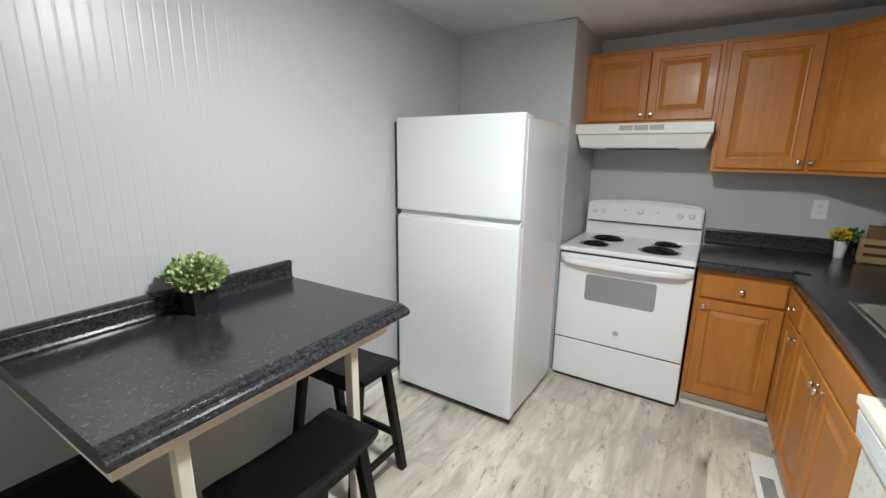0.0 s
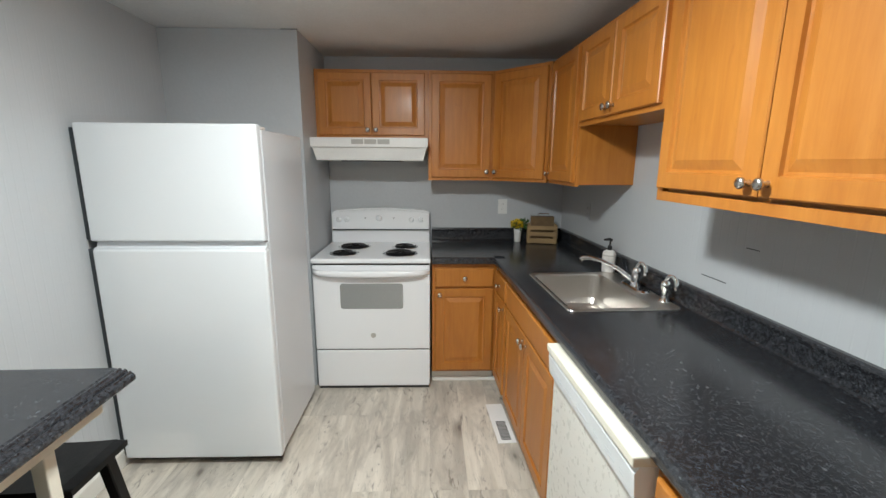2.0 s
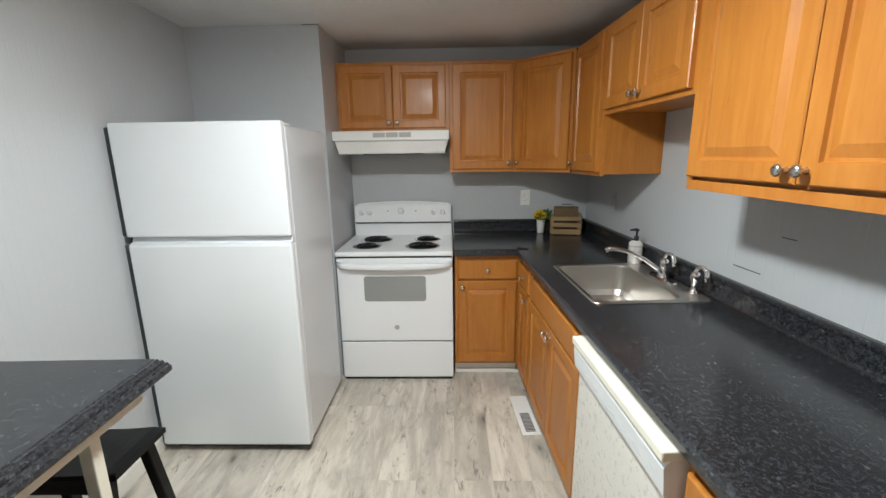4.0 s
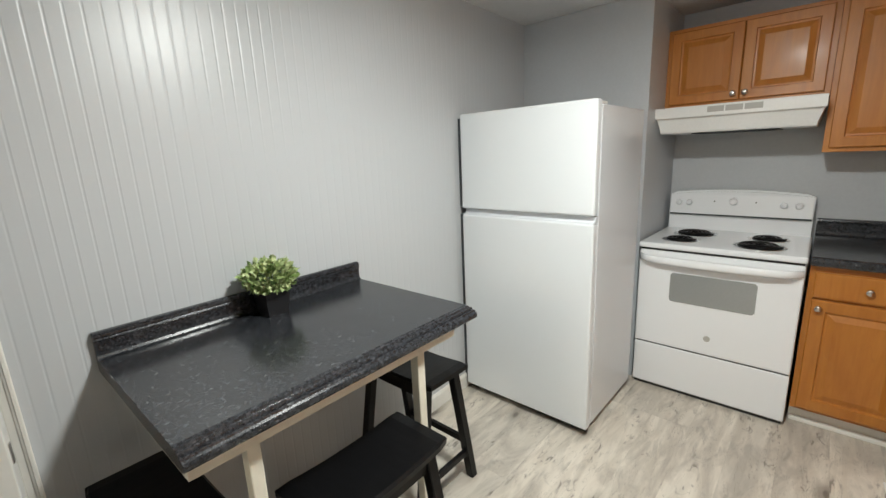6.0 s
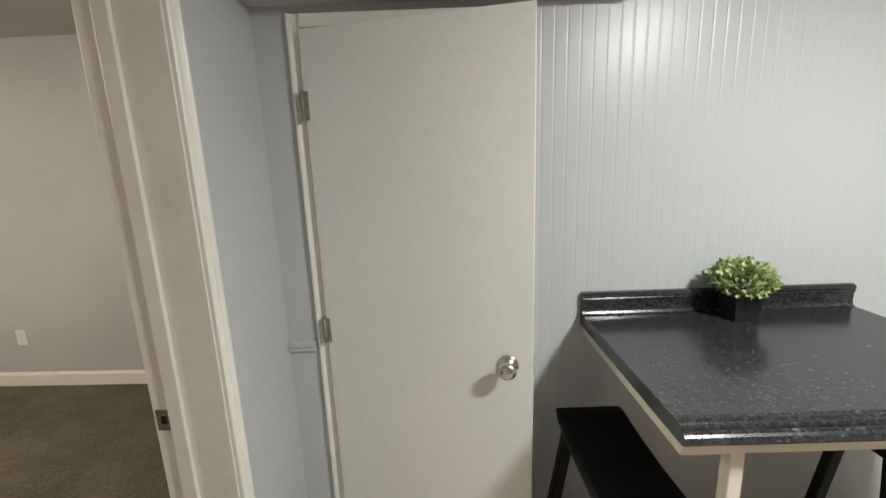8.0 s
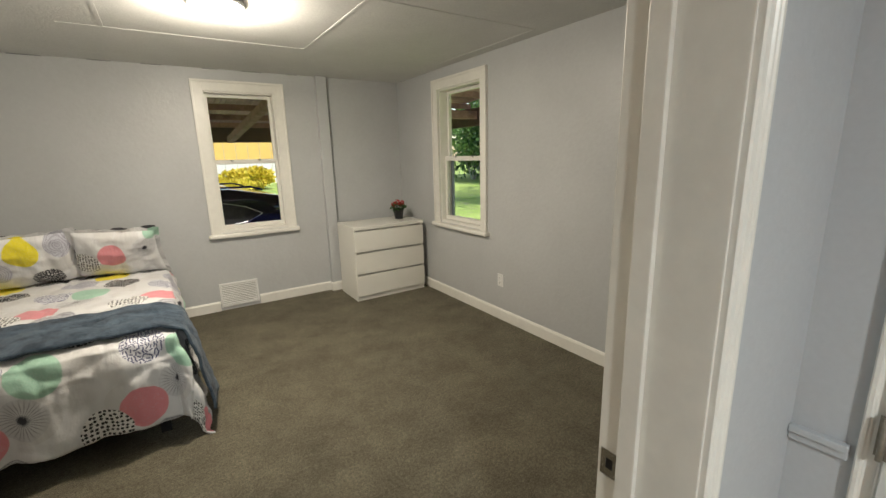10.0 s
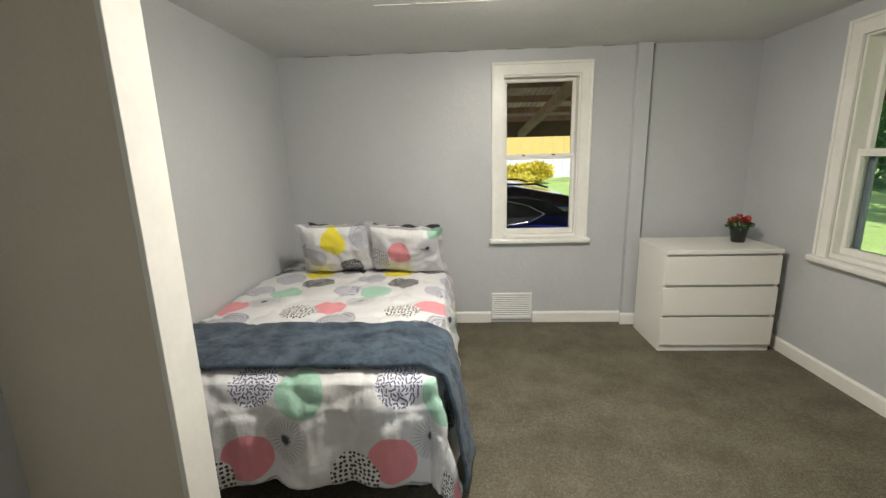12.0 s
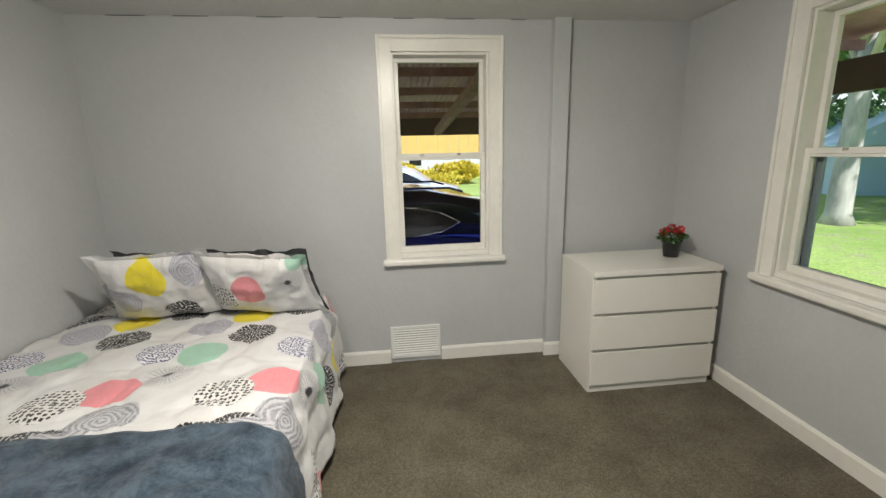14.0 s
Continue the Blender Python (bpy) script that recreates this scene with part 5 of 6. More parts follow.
# ---- stools ----
def make_stool():
    ob = thing("stool", 0, 0, 0, "black painted saddle-seat wooden stool at the bar table", "stool", "stools round the bar table")
    L, W, H = 0.225, 0.12, 0.603
    loops = []
    for i in range(13):
        s = i / 12 * 2 - 1
        dip = 0.014 * (abs(s) ** 2.2) - 0.004
        x = s * L
        t, b = H + dip - 0.010, H + dip - 0.042
        e = 0.006 if abs(s) == 1 else 0
        loops.append([(x, -W + 0.008 + e, t - e), (x, -W + e, t - 0.008), (x, -W + 0.002 + e, b + 0.004), (x, -W + 0.008, b + e), (x, W - 0.008, b + e), (x, W - 0.002 - e, b + 0.004), (x, W - e, t - 0.008), (x, W - 0.008 - e, t - e)])
    part("seat", rings(bmesh.new(), loops), BLACK_WOOD, ob)
    feet = {}
    for sx in (-1, 1):
        for sy in (-1, 1):
            a, b = Vector((sx * 0.165, sy * 0.082, H - 0.038)), Vector((sx * 0.188, sy * 0.165, 0.0))
            h = 0.019
            bm = rings(bmesh.new(), [[(p.x - h, p.y - h, p.z), (p.x + h, p.y - h, p.z), (p.x + h, p.y + h, p.z), (p.x - h, p.y + h, p.z)] for p in (b, a)])
            bmesh.ops.bevel(bm, geom=bm.edges[:], offset=0.003, segments=1, affect="EDGES")
            part("leg", bm, BLACK_WOOD, ob)
            feet[sx, sy] = (a, b)

    def rail(name, p, q, z, h=0.014, w=0.009):
        (a0, b0), (a1, b1) = feet[p], feet[q]
        f = z / a0.z
        u, v = b0.lerp(a0, f), b1.lerp(a1, f)
        way = (v - u).normalized()
        side = way.cross(Vector((0, 0, 1))).normalized() * w
        up = Vector((0, 0, h))
        u, v = u + way * 0.012, v - way * 0.012
        part(name, rings(bmesh.new(), [[e - side - up, e + side - up, e + side + up, e - side + up] for e in (u, v)]), BLACK_WOOD, ob)

    rail("apron", (-1, -1), (1, -1), 0.53, 0.020)
    rail("apron", (-1, 1), (1, 1), 0.53, 0.020)
    rail("stretcher", (-1, -1), (1, -1), 0.20)
    rail("stretcher", (-1, 1), (1, 1), 0.20)
    rail("stretcher", (-1, -1), (-1, 1), 0.14)
    rail("stretcher", (1, -1), (1, 1), 0.14)
    return ob


stool = make_stool()
copy_thing(stool, pose(-0.812, 0.765, 0, 0, 0, 91))
copy_thing(stool, pose(-1.165, 1.283, 0, 0, 0, 0.5))
stool.matrix_basis = pose(-1.128, 0.322, 0, 0, 0, 2)

# ---- plant on the bar table ----
pl = WEST @ Vector((0.105, 1.535, tz))
plant = thing("potted_plant", pl.x, pl.y, pl.z, "bushy green plant in a square black pot on the bar table", "plant", turn=1.6)
pot = bmesh.new()
rings(pot, [[(x * r, y * r, z) for x, y in ((-1, -1), (1, -1), (1, 1), (-1, 1))] for r, z in ((0.036, 0), (0.046, 0.085), (0.042, 0.085), (0.040, 0.070))])
part("pot", pot, BLACK, plant, "square tapered black pot")
rng = random.Random(11)
part("foliage", leafy(rng, 1250, (0, 0, 0.137), (0.087, 0.087, 0.056), 0.018, flat=0.85), TABLE_LEAVES, plant, "dense small variegated leaves")
stems = bmesh.new()
for _ in range(26):
    a, r = rng.uniform(0, 6.28), rng.uniform(0.02, 0.07)
    tube([(0.012 * math.cos(a), 0.012 * math.sin(a), 0.07), (r * 0.6 * math.cos(a), r * 0.6 * math.sin(a), 0.11), (r * math.cos(a), r * math.sin(a), 0.16)], 0.0015, 4, stems)
part("stems", stems, LEAF, plant)

# ---- bedroom: lamp ----
lampfix = thing("ceiling_lamp", -0.62, -3.17, BZ, "round opal glass ceiling lamp in the bedroom, lit", "ceiling lamp")
part("lamp_rim", lathe([(0.140, -0.022), (0.143, -0.018), (0.143, 0.0), (0.10, 0.0)], 40), WHITE_PLASTIC, lampfix, smooth=True)
part("lamp_shade", lathe([(0.02, -0.075), (0.07, -0.070), (0.11, -0.052), (0.128, -0.034), (0.134, -0.022)], 40), SHADE_LIT, lampfix, "glowing opal glass shade", smooth=True)
lampk = thing("ceiling_lamp", -0.14, 1.06, KZ, "round opal glass ceiling lamp in the kitchen, lit", "ceiling lamp")
part("lamp_rim", lathe([(0.135, -0.022), (0.138, -0.018), (0.138, 0.0), (0.10, 0.0)], 40), WHITE_PLASTIC, lampk, smooth=True)
part("lamp_shade", lathe([(0.02, -0.075), (0.07, -0.070), (0.10, -0.052), (0.12, -0.036), (0.128, -0.022)], 40), SHADE_LIT, lampk, "glowing opal glass shade", smooth=True)

# ---- bedroom: dresser ----
dresser = thing("dresser", -2.172, -4.43, 0, "white three-drawer dresser in the bedroom corner", "dresser")
part("side_panel", box((-0.402, -0.480, 0.0), (-0.380, -0.020, 0.750), 0.001), FOIL, dresser)
part("side_panel", box((0.380, -0.480, 0.0), (0.402, -0.020, 0.750), 0.001), FOIL, dresser)
part("top_panel", box((-0.405, -0.482, 0.750), (0.405, 0.002, 0.782), 0.002), FOIL, dresser)
part("back_panel", box((-0.380, -0.480, 0.03), (0.380, -0.474, 0.750)), FOIL, dresser)
part("plinth", box((-0.380, -0.035, 0.0), (0.380, -0.020, 0.065), 0.001), FOIL, dresser)
# shade behind and between the drawer fronts is put into this greyer foil
part("inner_frame", box((-0.380, -0.060, 0.066), (0.380, -0.024, 0.748)), FOIL_GAP, dresser, "grooves between the drawers, their shade painted in grey")
for z0, z1 in ((0.055, 0.268), (0.290, 0.500), (0.522, 0.732)):
    d = part("drawer_front", box((-0.400, -0.019, z0), (0.400, 0.0, z1), 0.0015), FOIL, dresser)
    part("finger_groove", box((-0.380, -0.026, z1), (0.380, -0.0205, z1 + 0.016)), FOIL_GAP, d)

fp = thing("potted_flowers", -2.42, -4.70, 0.782, "small red flowers in a black pot on the dresser", "plant")
part("pot", lathe([(0.043, 0), (0.045, 0.003), (0.059, 0.096), (0.062, 0.098), (0.062, 0.112), (0.055, 0.112), (0.053, 0.095)], 24), BLACK, fp, "round tapered black pot", smooth=True)
rng = random.Random(3)
part("leaves", leafy(rng, 170, (0, 0, 0.132), (0.070, 0.062, 0.032), 0.036), LEAF, fp, "dark green leaves")
flowers = bmesh.new()
for cx, cy, cz in ((-0.035, 0.02, 0.175), (0.03, 0.03, 0.185), (0.0, -0.02, 0.19), (0.052, -0.01, 0.165), (-0.01, 0.045, 0.165)):
    leafy(rng, 45, (cx, cy, cz), (0.022, 0.022, 0.016), 0.016, flowers, flat=1.1)
part("flowers", flowers, RED_PETAL, fp, "red petalled flowers")

# ---- bedroom: wall register ----
wr = thing("wall_register", -0.738, BY0, 0.155, "white louvered register on the bedroom wall", "wall register")
part("register_frame", boxes([((-0.178, 0, -0.120), (-0.158, 0.016, 0.120)), ((0.158, 0, -0.120), (0.178, 0.016, 0.120)), ((-0.158, 0, -0.120), (0.158, 0.016, -0.100)), ((-0.158, 0, 0.100), (0.158, 0.016, 0.120))], 0.002), METAL_WHITE, wr)
part("register_back", box((-0.158, 0.0, -0.100), (0.158, 0.003, 0.100)), FOIL_GAP, wr)
slat = None
for i in range(11):
    z = -0.092 + i * 0.018
    bm = rings(bmesh.new(), [[(x, 0.006, z + 0.006), (x, 0.0075, z + 0.007), (x, 0.0150, z - 0.001), (x, 0.0135, z - 0.002)] for x in (-0.158, 0.158)])
    part("louver", bm, METAL_WHITE, wr)

# ---- bedroom: bed ----
bed = thing("bed", 0.50, -3.95, 0, "double bed against the wall, neatly made", "bed")
part("bed_frame", boxes([((-0.62, -0.95, 0.10), (0.64, 0.90, 0.14)), ((-0.60, -0.93, 0), (-0.55, -0.88, 0.10)), ((0.56, -0.93, 0), (0.61, -0.88, 0.10)), ((-0.60, 0.83, 0), (-0.55, 0.88, 0.10)), ((0.56, 0.83, 0), (0.61, 0.88, 0.10))]), BLACK, bed, "dark metal bed frame")
part("box_spring", box((-0.64, -0.98, 0.14), (0.655, 0.91, 0.34), 0.02), BLACK_WOOD, bed, "dark covered box spring")
part("mattress", box((-0.645, -0.985, 0.34), (0.66, 0.915, 0.575), 0.04, 3), WHITE_PLASTIC, bed)


def cloth_grid(u0, u1, v0, v1, nu, nv, place):
    """A cloth sheet from a grid of (u, v) in metres, with its UV map in metres and a back side."""
    bm = bmesh.new()
    layer = bm.loops.layers.uv.new("UVMap")
    grid = []
    for j in range(nv + 1):
        row = []
        for i in range(nu + 1):
            u, v = u0 + (u1 - u0) * i / nu, v0 + (v1 - v0) * j / nv
            row.append((bm.verts.new(place(u, v)), (u, v)))
        grid.append(row)
    for j in range(nv):
        for i in range(nu):
            four = (grid[j][i], grid[j][i + 1], grid[j + 1][i + 1], grid[j + 1][i])
            f = bm.faces.new([a for a, _ in four])
            f.smooth = True
            for loop, (_, uv) in zip(f.loops, four):
                loop[layer].uv = uv
    return bm


EX, FY, TOPZ = -0.165, -3.015, 0.600     # the bed's open side, its foot, the top of the cover


def draped(x, y, lift=0.0, longest=0.53, puff=1.0):
    """Where a point of a cover lies that would be at (x, y) if it were spread flat at the bed's top."""
    a, b = max(0.0, EX - x), max(0.0, y - FY)
    r = math.hypot(a, b)
    quilt = puff * (0.014 * noise.noise(Vector((x * 4.2, y * 4.2, 1.3))) + 0.009 * noise.noise(Vector((x * 11, y * 11, 4.1))))
    cx, cy = (x + 10) % 0.36 - 0.18, (y + 10.1) % 0.36 - 0.18
    seam = min(abs(math.hypot(cx, cy) - 0.165), abs(math.hypot(abs(cx) - 0.18, abs(cy) - 0.18) - 0.085))
    quilt += puff * (0.015 * min(1.0, seam / 0.035) ** 0.7 - 0.008)
    px, py = max(x, EX), min(y, FY)
    if r < 1e-6:
        e = min(px - EX, FY - py)
        return Vector((px, py, TOPZ + lift + quilt - 0.03 * math.exp(-max(e, 0) / 0.04)))
    dx, dy = -a / r, b / r
    fold = (0.022 * math.sin(x * 19 + 1.0 + 2 * noise.noise(Vector((x * 3, 0, 5)))) * (dy ** 2) + 0.02 * noise.noise(Vector((x * 13, r * 3, 7))) + 0.018 * math.sin(y * 15) * (dx ** 2)) * min(1.0, r / 0.25) * puff
    corner = abs(dx * dy) * 2
    out = 0.018 + 0.035 * min(1.0, r / 0.12) + 0.08 * r + fold + corner * 0.05 * r + lift
    out += quilt * 0.7 + puff * 0.006 * noise.noise(Vector((x * 40 * abs(dy) + y * 40 * abs(dx), r * 5, 3))) * min(1.0, r / 0.1) - 0.035 * dx * dx * max(0.0, min(1.0, (-4.1 - y) / 0.8))
    drop = max(0.0, r - 0.02) * (1 - 0.06 * corner)
    z = TOPZ - 0.03 - drop + quilt * 0.7
    if z < 0.012:
        out += (0.012 - z) * 0.5
        z = 0.012 + 0.004 * math.sin(x * 40)
    return Vector((px + dx * out, py + dy * out, z))


comforter = cloth_grid(1.165, -0.68, -4.90, -2.562, 130, 165, lambda u, v: draped(u, v))
sheet = part("comforter_cover", comforter, COMFORTER)
sheet.name = "comforter"
tagged(sheet, "white comforter printed with coloured and patterned circles", "comforter")
m = sheet.modifiers.new("thickness", "SOLIDIFY")
m.thickness, m.offset = 0.012, -1.0
uvs = sheet.data.uv_layers["UVMap"].data
for d in uvs:
    d.uv = (d.uv[0], d.uv[1] + 4.70)


def throw_at(u, v):
    w = 0.02 * noise.noise(Vector((u * 2.5, v * 2.5, 9.0)))
    p = draped(u, v + w, lift=0.020, puff=0.7)
    q = draped(u, v, lift=0.020, puff=0.7)
    if u < EX:
        s = (EX - u)
        q.y += 0.30 * s * (0.3 + 0.7 * (v + 3.57) / 0.56)
        q.x -= 0.012 + 0.09 * s
    return Vector((q.x, q.y + (w if u >= EX else 0), q.z + 0.010 * noise.noise(Vector((u * 9, v * 9, 2.0))) + 0.004))


throw = part("throw_blanket", cloth_grid(1.16, -0.62, -3.475, -3.045, 80, 34, throw_at), PLUSH)
tagged(throw, "slate blue plush throw blanket spread across the bed", "blanket")
m = throw.modifiers.new("thickness", "SOLIDIFY")
m.thickness, m.offset = 0.016, 1.0


def pillow(x, y, z, tilt, turn, label, mat, seed, lean=4):
    W, H, T = 0.60, 0.46, 0.085
    rng = random.Random(seed)
    ob = thing("pillow", x, y, z, label, "pillow", "bed pillows")

    def face(side):
        def place(u, v):
            s, t = u / W * 2 - 1, v / H * 2 - 1
            pinch = 1 - 0.035 * (1 - abs(s) ** 2) * abs(t) ** 3
            full = max(0.0, (1 - abs(s) ** 3.2)) ** 0.55 * max(0.0, (1 - abs(t) ** 3.2)) ** 0.55
            n = 0.026 * noise.noise(Vector((u * 7 + seed, v * 7, side))) + 0.012 * noise.noise(Vector((u * 16 + seed * 3, v * 22, side + 5)))
            return Vector((s * W / 2 * (1 - 0.17 * v / H) * (1 - 0.065 * (1 - t * t) * abs(s) ** 3), side * (T * full + n * full + 0.002), (v - H / 2) * pinch + H / 2))
        return place

    for side, name in ((-1, "pillowcase"), (1, "pillowcase_back")):
        part(name, cloth_grid(0.0, W, 0.0, H, 48, 38, face(side)), mat, ob)
    flange = []
    n = 60
    for i in range(n):
        a = i / n * 4
        k, f = int(a), a - int(a)
        cx, cz = ((-1 + 2 * f, -1), (1, -1 + 2 * f), (1 - 2 * f, 1), (-1, 1 - 2 * f))[k]
        flange.append((cx, cz))
    bm = bmesh.new()
    layer = bm.loops.layers.uv.new("UVMap")
    loops = []
    for grow in (-0.012, 0.020):
        ear = 1 + 0.7 * (grow > 0)
        loops.append([bm.verts.new((cx * (W / 2 * (1 - 0.085 * (1 + cz)) + grow * ear - 0.022 * (1 - cz * cz)), 0.022 * noise.noise(Vector((cx * 3, cz * 3, grow * 50 + seed))) * (0.3 + (grow > 0)), H / 2 + cz * (H / 2 + grow * ear - 0.018 * (1 - cx * cx)) + (0.014 * noise.noise(Vector((cx * 5, cz * 5, seed))) if grow > 0 else 0))) for cx, cz in flange])
    for i in range(n):
        f = bm.faces.new((loops[0][i], loops[0][(i + 1) % n], loops[1][(i + 1) % n], loops[1][i]))
        for lp in f.loops:
            lp[layer].uv = (lp.vert.co.x + W / 2, lp.vert.co.z)
    part("flange", bm, mat, ob)
    ob.matrix_basis = pose(x, y, z, tilt, lean, turn)
    return ob


pillow(0.630, -4.67, 0.615, 33, 180 + 4, "pillow in a white case with yellow and grey circles", PILLOW_A, 1, -1)
pillow(0.125, -4.66, 0.610, 36, 180 - 3, "pillow in a white case with a pink circle", PILLOW_B, 2, 4)
pillow(0.625, -4.78, 0.570, 30, 180 + 4, "dark charcoal pillow propped behind the printed one", PILLOW_DARK, 3, 5)
pillow(0.140, -4.78, 0.572, 31, 180 - 3, "dark charcoal pillow propped behind the pink-circled one", PILLOW_DARK, 4, 2)


# ---- outdoors ----
GZ = -0.45
structure("ground", box((-90, -110, GZ - 0.3), (60, 40, GZ)), GRASS, "sunlit green lawn", "ground")
TIN = painted("weathered_corrugated_iron", (0.48, 0.27, 0.38), 0.5, mottled=0.3, mottle_scale=3, bump=0.2, metal=0.3)
BEAM = painted("old_brown_timber", (0.38, 0.21, 0.21), 0.7, mottled=0.25, mottle_scale=8, bump=0.4)
FASCIA = painted("dark_red_brown_fascia", (0.13, 0.08, 0.07), 0.6, mottled=0.2)
SLAB = painted("driveway_concrete", (0.44, 0.37, 0.34), 0.85, mottled=0.12, bump=0.4)
CLAD = painted("yellow_ochre_cladding", (0.75, 0.50, 0.16), 0.6, mottled=0.06)
BARK = painted("pale_grey_bark", (0.48, 0.46, 0.43), 0.85, mottled=0.35, mottle_scale=5, bump=0.8, bump_scale=14, scale=(1, 1, 0.3))
TREE_LEAVES = leaves_material("sunny_tree_leaves", (0.12, 0.26, 0.05), (0.45, 0.58, 0.18))
HEDGE_LEAVES = leaves_material("dark_shrub_leaves", (0.07, 0.17, 0.05), (0.30, 0.45, 0.16))
YELLOW_LEAVES = leaves_material("yellow_autumn_leaves", (0.55, 0.42, 0.03), (0.80, 0.68, 0.10))
CAR_BLUE = painted("dark_blue_car_paint", (0.008, 0.012, 0.11), 0.22, mottled=0.02, bump=0.0, coat=1.0)
CAR_GLASS = painted("dark_car_glass", (0.015, 0.015, 0.017), 0.06, mottled=0.0, bump=0.0, coat=0.5)
RUBBER = painted("tyre_rubber", (0.02, 0.02, 0.02), 0.8)
PALE_SIDING = painted("pale_lavender_siding", (0.70, 0.70, 0.76), 0.6, mottled=0.06, mottle_scale=1.5)
SIDING = painted("pale_blue_siding", (0.60, 0.76, 0.86), 0.6, mottled=0.04)

# carport on two sides of the bedroom
carport = thing("carport", -2.0, -7.0, GZ, "corrugated iron carport roof on timber beams", "carport")


def corrugated(x0, x1, y0, y1, z_in, z_out, pitch=0.076, along="y"):
    """Corrugated sheet whose waves run down the slope from z_in to z_out."""
    line = []
    lo, hi = (x0, x1) if along == "y" else (y0, y1)
    n = int((hi - lo) / (pitch / 4))
    for i in range(n + 1):
        line.append((lo + (hi - lo) * i / n, 0.009 * math.sin(i * math.pi / 2)))
    bm = bmesh.new()
    rows = []
    for t in (0.0, 1.0):
        z = z_in + (z_out - z_in) * t
        if along == "y":
            y = y1 + (y0 - y1) * t
            rows.append([bm.verts.new((p, y, z + q)) for p, q in line])
        else:
            x = x1 + (x0 - x1) * t
            rows.append([bm.verts.new((x, p, z + q)) for p, q in line])
    for i in range(n):
        bm.faces.new((rows[0][i], rows[0][i + 1], rows[1][i + 1], rows[1][i]))
    return bm


CX, CY = 2.0, 7.0
part("roof_sheet", corrugated(-5.2 + CX, 4.5 + CX, -10.4 + CY, -5.16 + CY, 2.55 - GZ, 2.18 - GZ), TIN, carport, "brown weathered corrugated sheet")
part("roof_sheet", corrugated(-5.2 + CX, -2.80 + CX, -5.16 + CY, 1.0 + CY, 2.50 - GZ, 2.34 - GZ, along="x"), TIN, carport, "brown weathered corrugated sheet")
for y in (-6.0, -6.9, -7.8, -8.7, -9.6):
    z = 2.50 - 0.37 * (-5.16 - y) / 5.24 - GZ
    part("purlin", box((-5.1 + CX, y - 0.02 + CY, z - 0.10), (4.4 + CX, y + 0.02 + CY, z - 0.01)), BEAM, carport)
part("brace", tube([(-1.62 + CX, -6.0 + CY, 2.32 - GZ), (-1.42 + CX, -9.7 + CY, 1.86 - GZ)], 0.075, 4), BEAM, carport, "diagonal timber brace")
part("fascia_beam", box((-5.2 + CX, -10.45 + CY, 1.84 - GZ), (4.5 + CX, -10.38 + CY, 2.16 - GZ)), FASCIA, carport, "dark brown fascia beam")
part("fascia_beam", box((-5.25 + CX, -10.38 + CY, 1.98 - GZ), (-5.18 + CX, 1.0 + CY, 2.30 - GZ)), FASCIA, carport, "dark brown fascia beam")
part("cross_beam", box((-5.18 + CX, -6.9 + CY, 2.10 - GZ), (-2.85 + CX, -6.8 + CY, 2.24 - GZ)), BEAM, carport)
for x, y in ((-5.21, -10.41), (-2.82, -10.41), (2.0, -10.41), (-5.21, 0.9)):
    part("post", box((x - 0.06 + CX, y - 0.03 + CY, 0.0), (x + 0.06 + CX, y + 0.03 + CY, 1.95 - GZ)), FASCIA, carport, "dark timber post")
structure("driveway", box((-4.5, -10.4, GZ), (4.5, -5.2, GZ + 0.02)), SLAB, "pale concrete carport floor", "driveway")
structure("house_footing", box((BX0 - 0.12, BY0 - 0.12, GZ), (1.5, 3.6, -0.13)), SLAB, "plain concrete house footing", "footing")


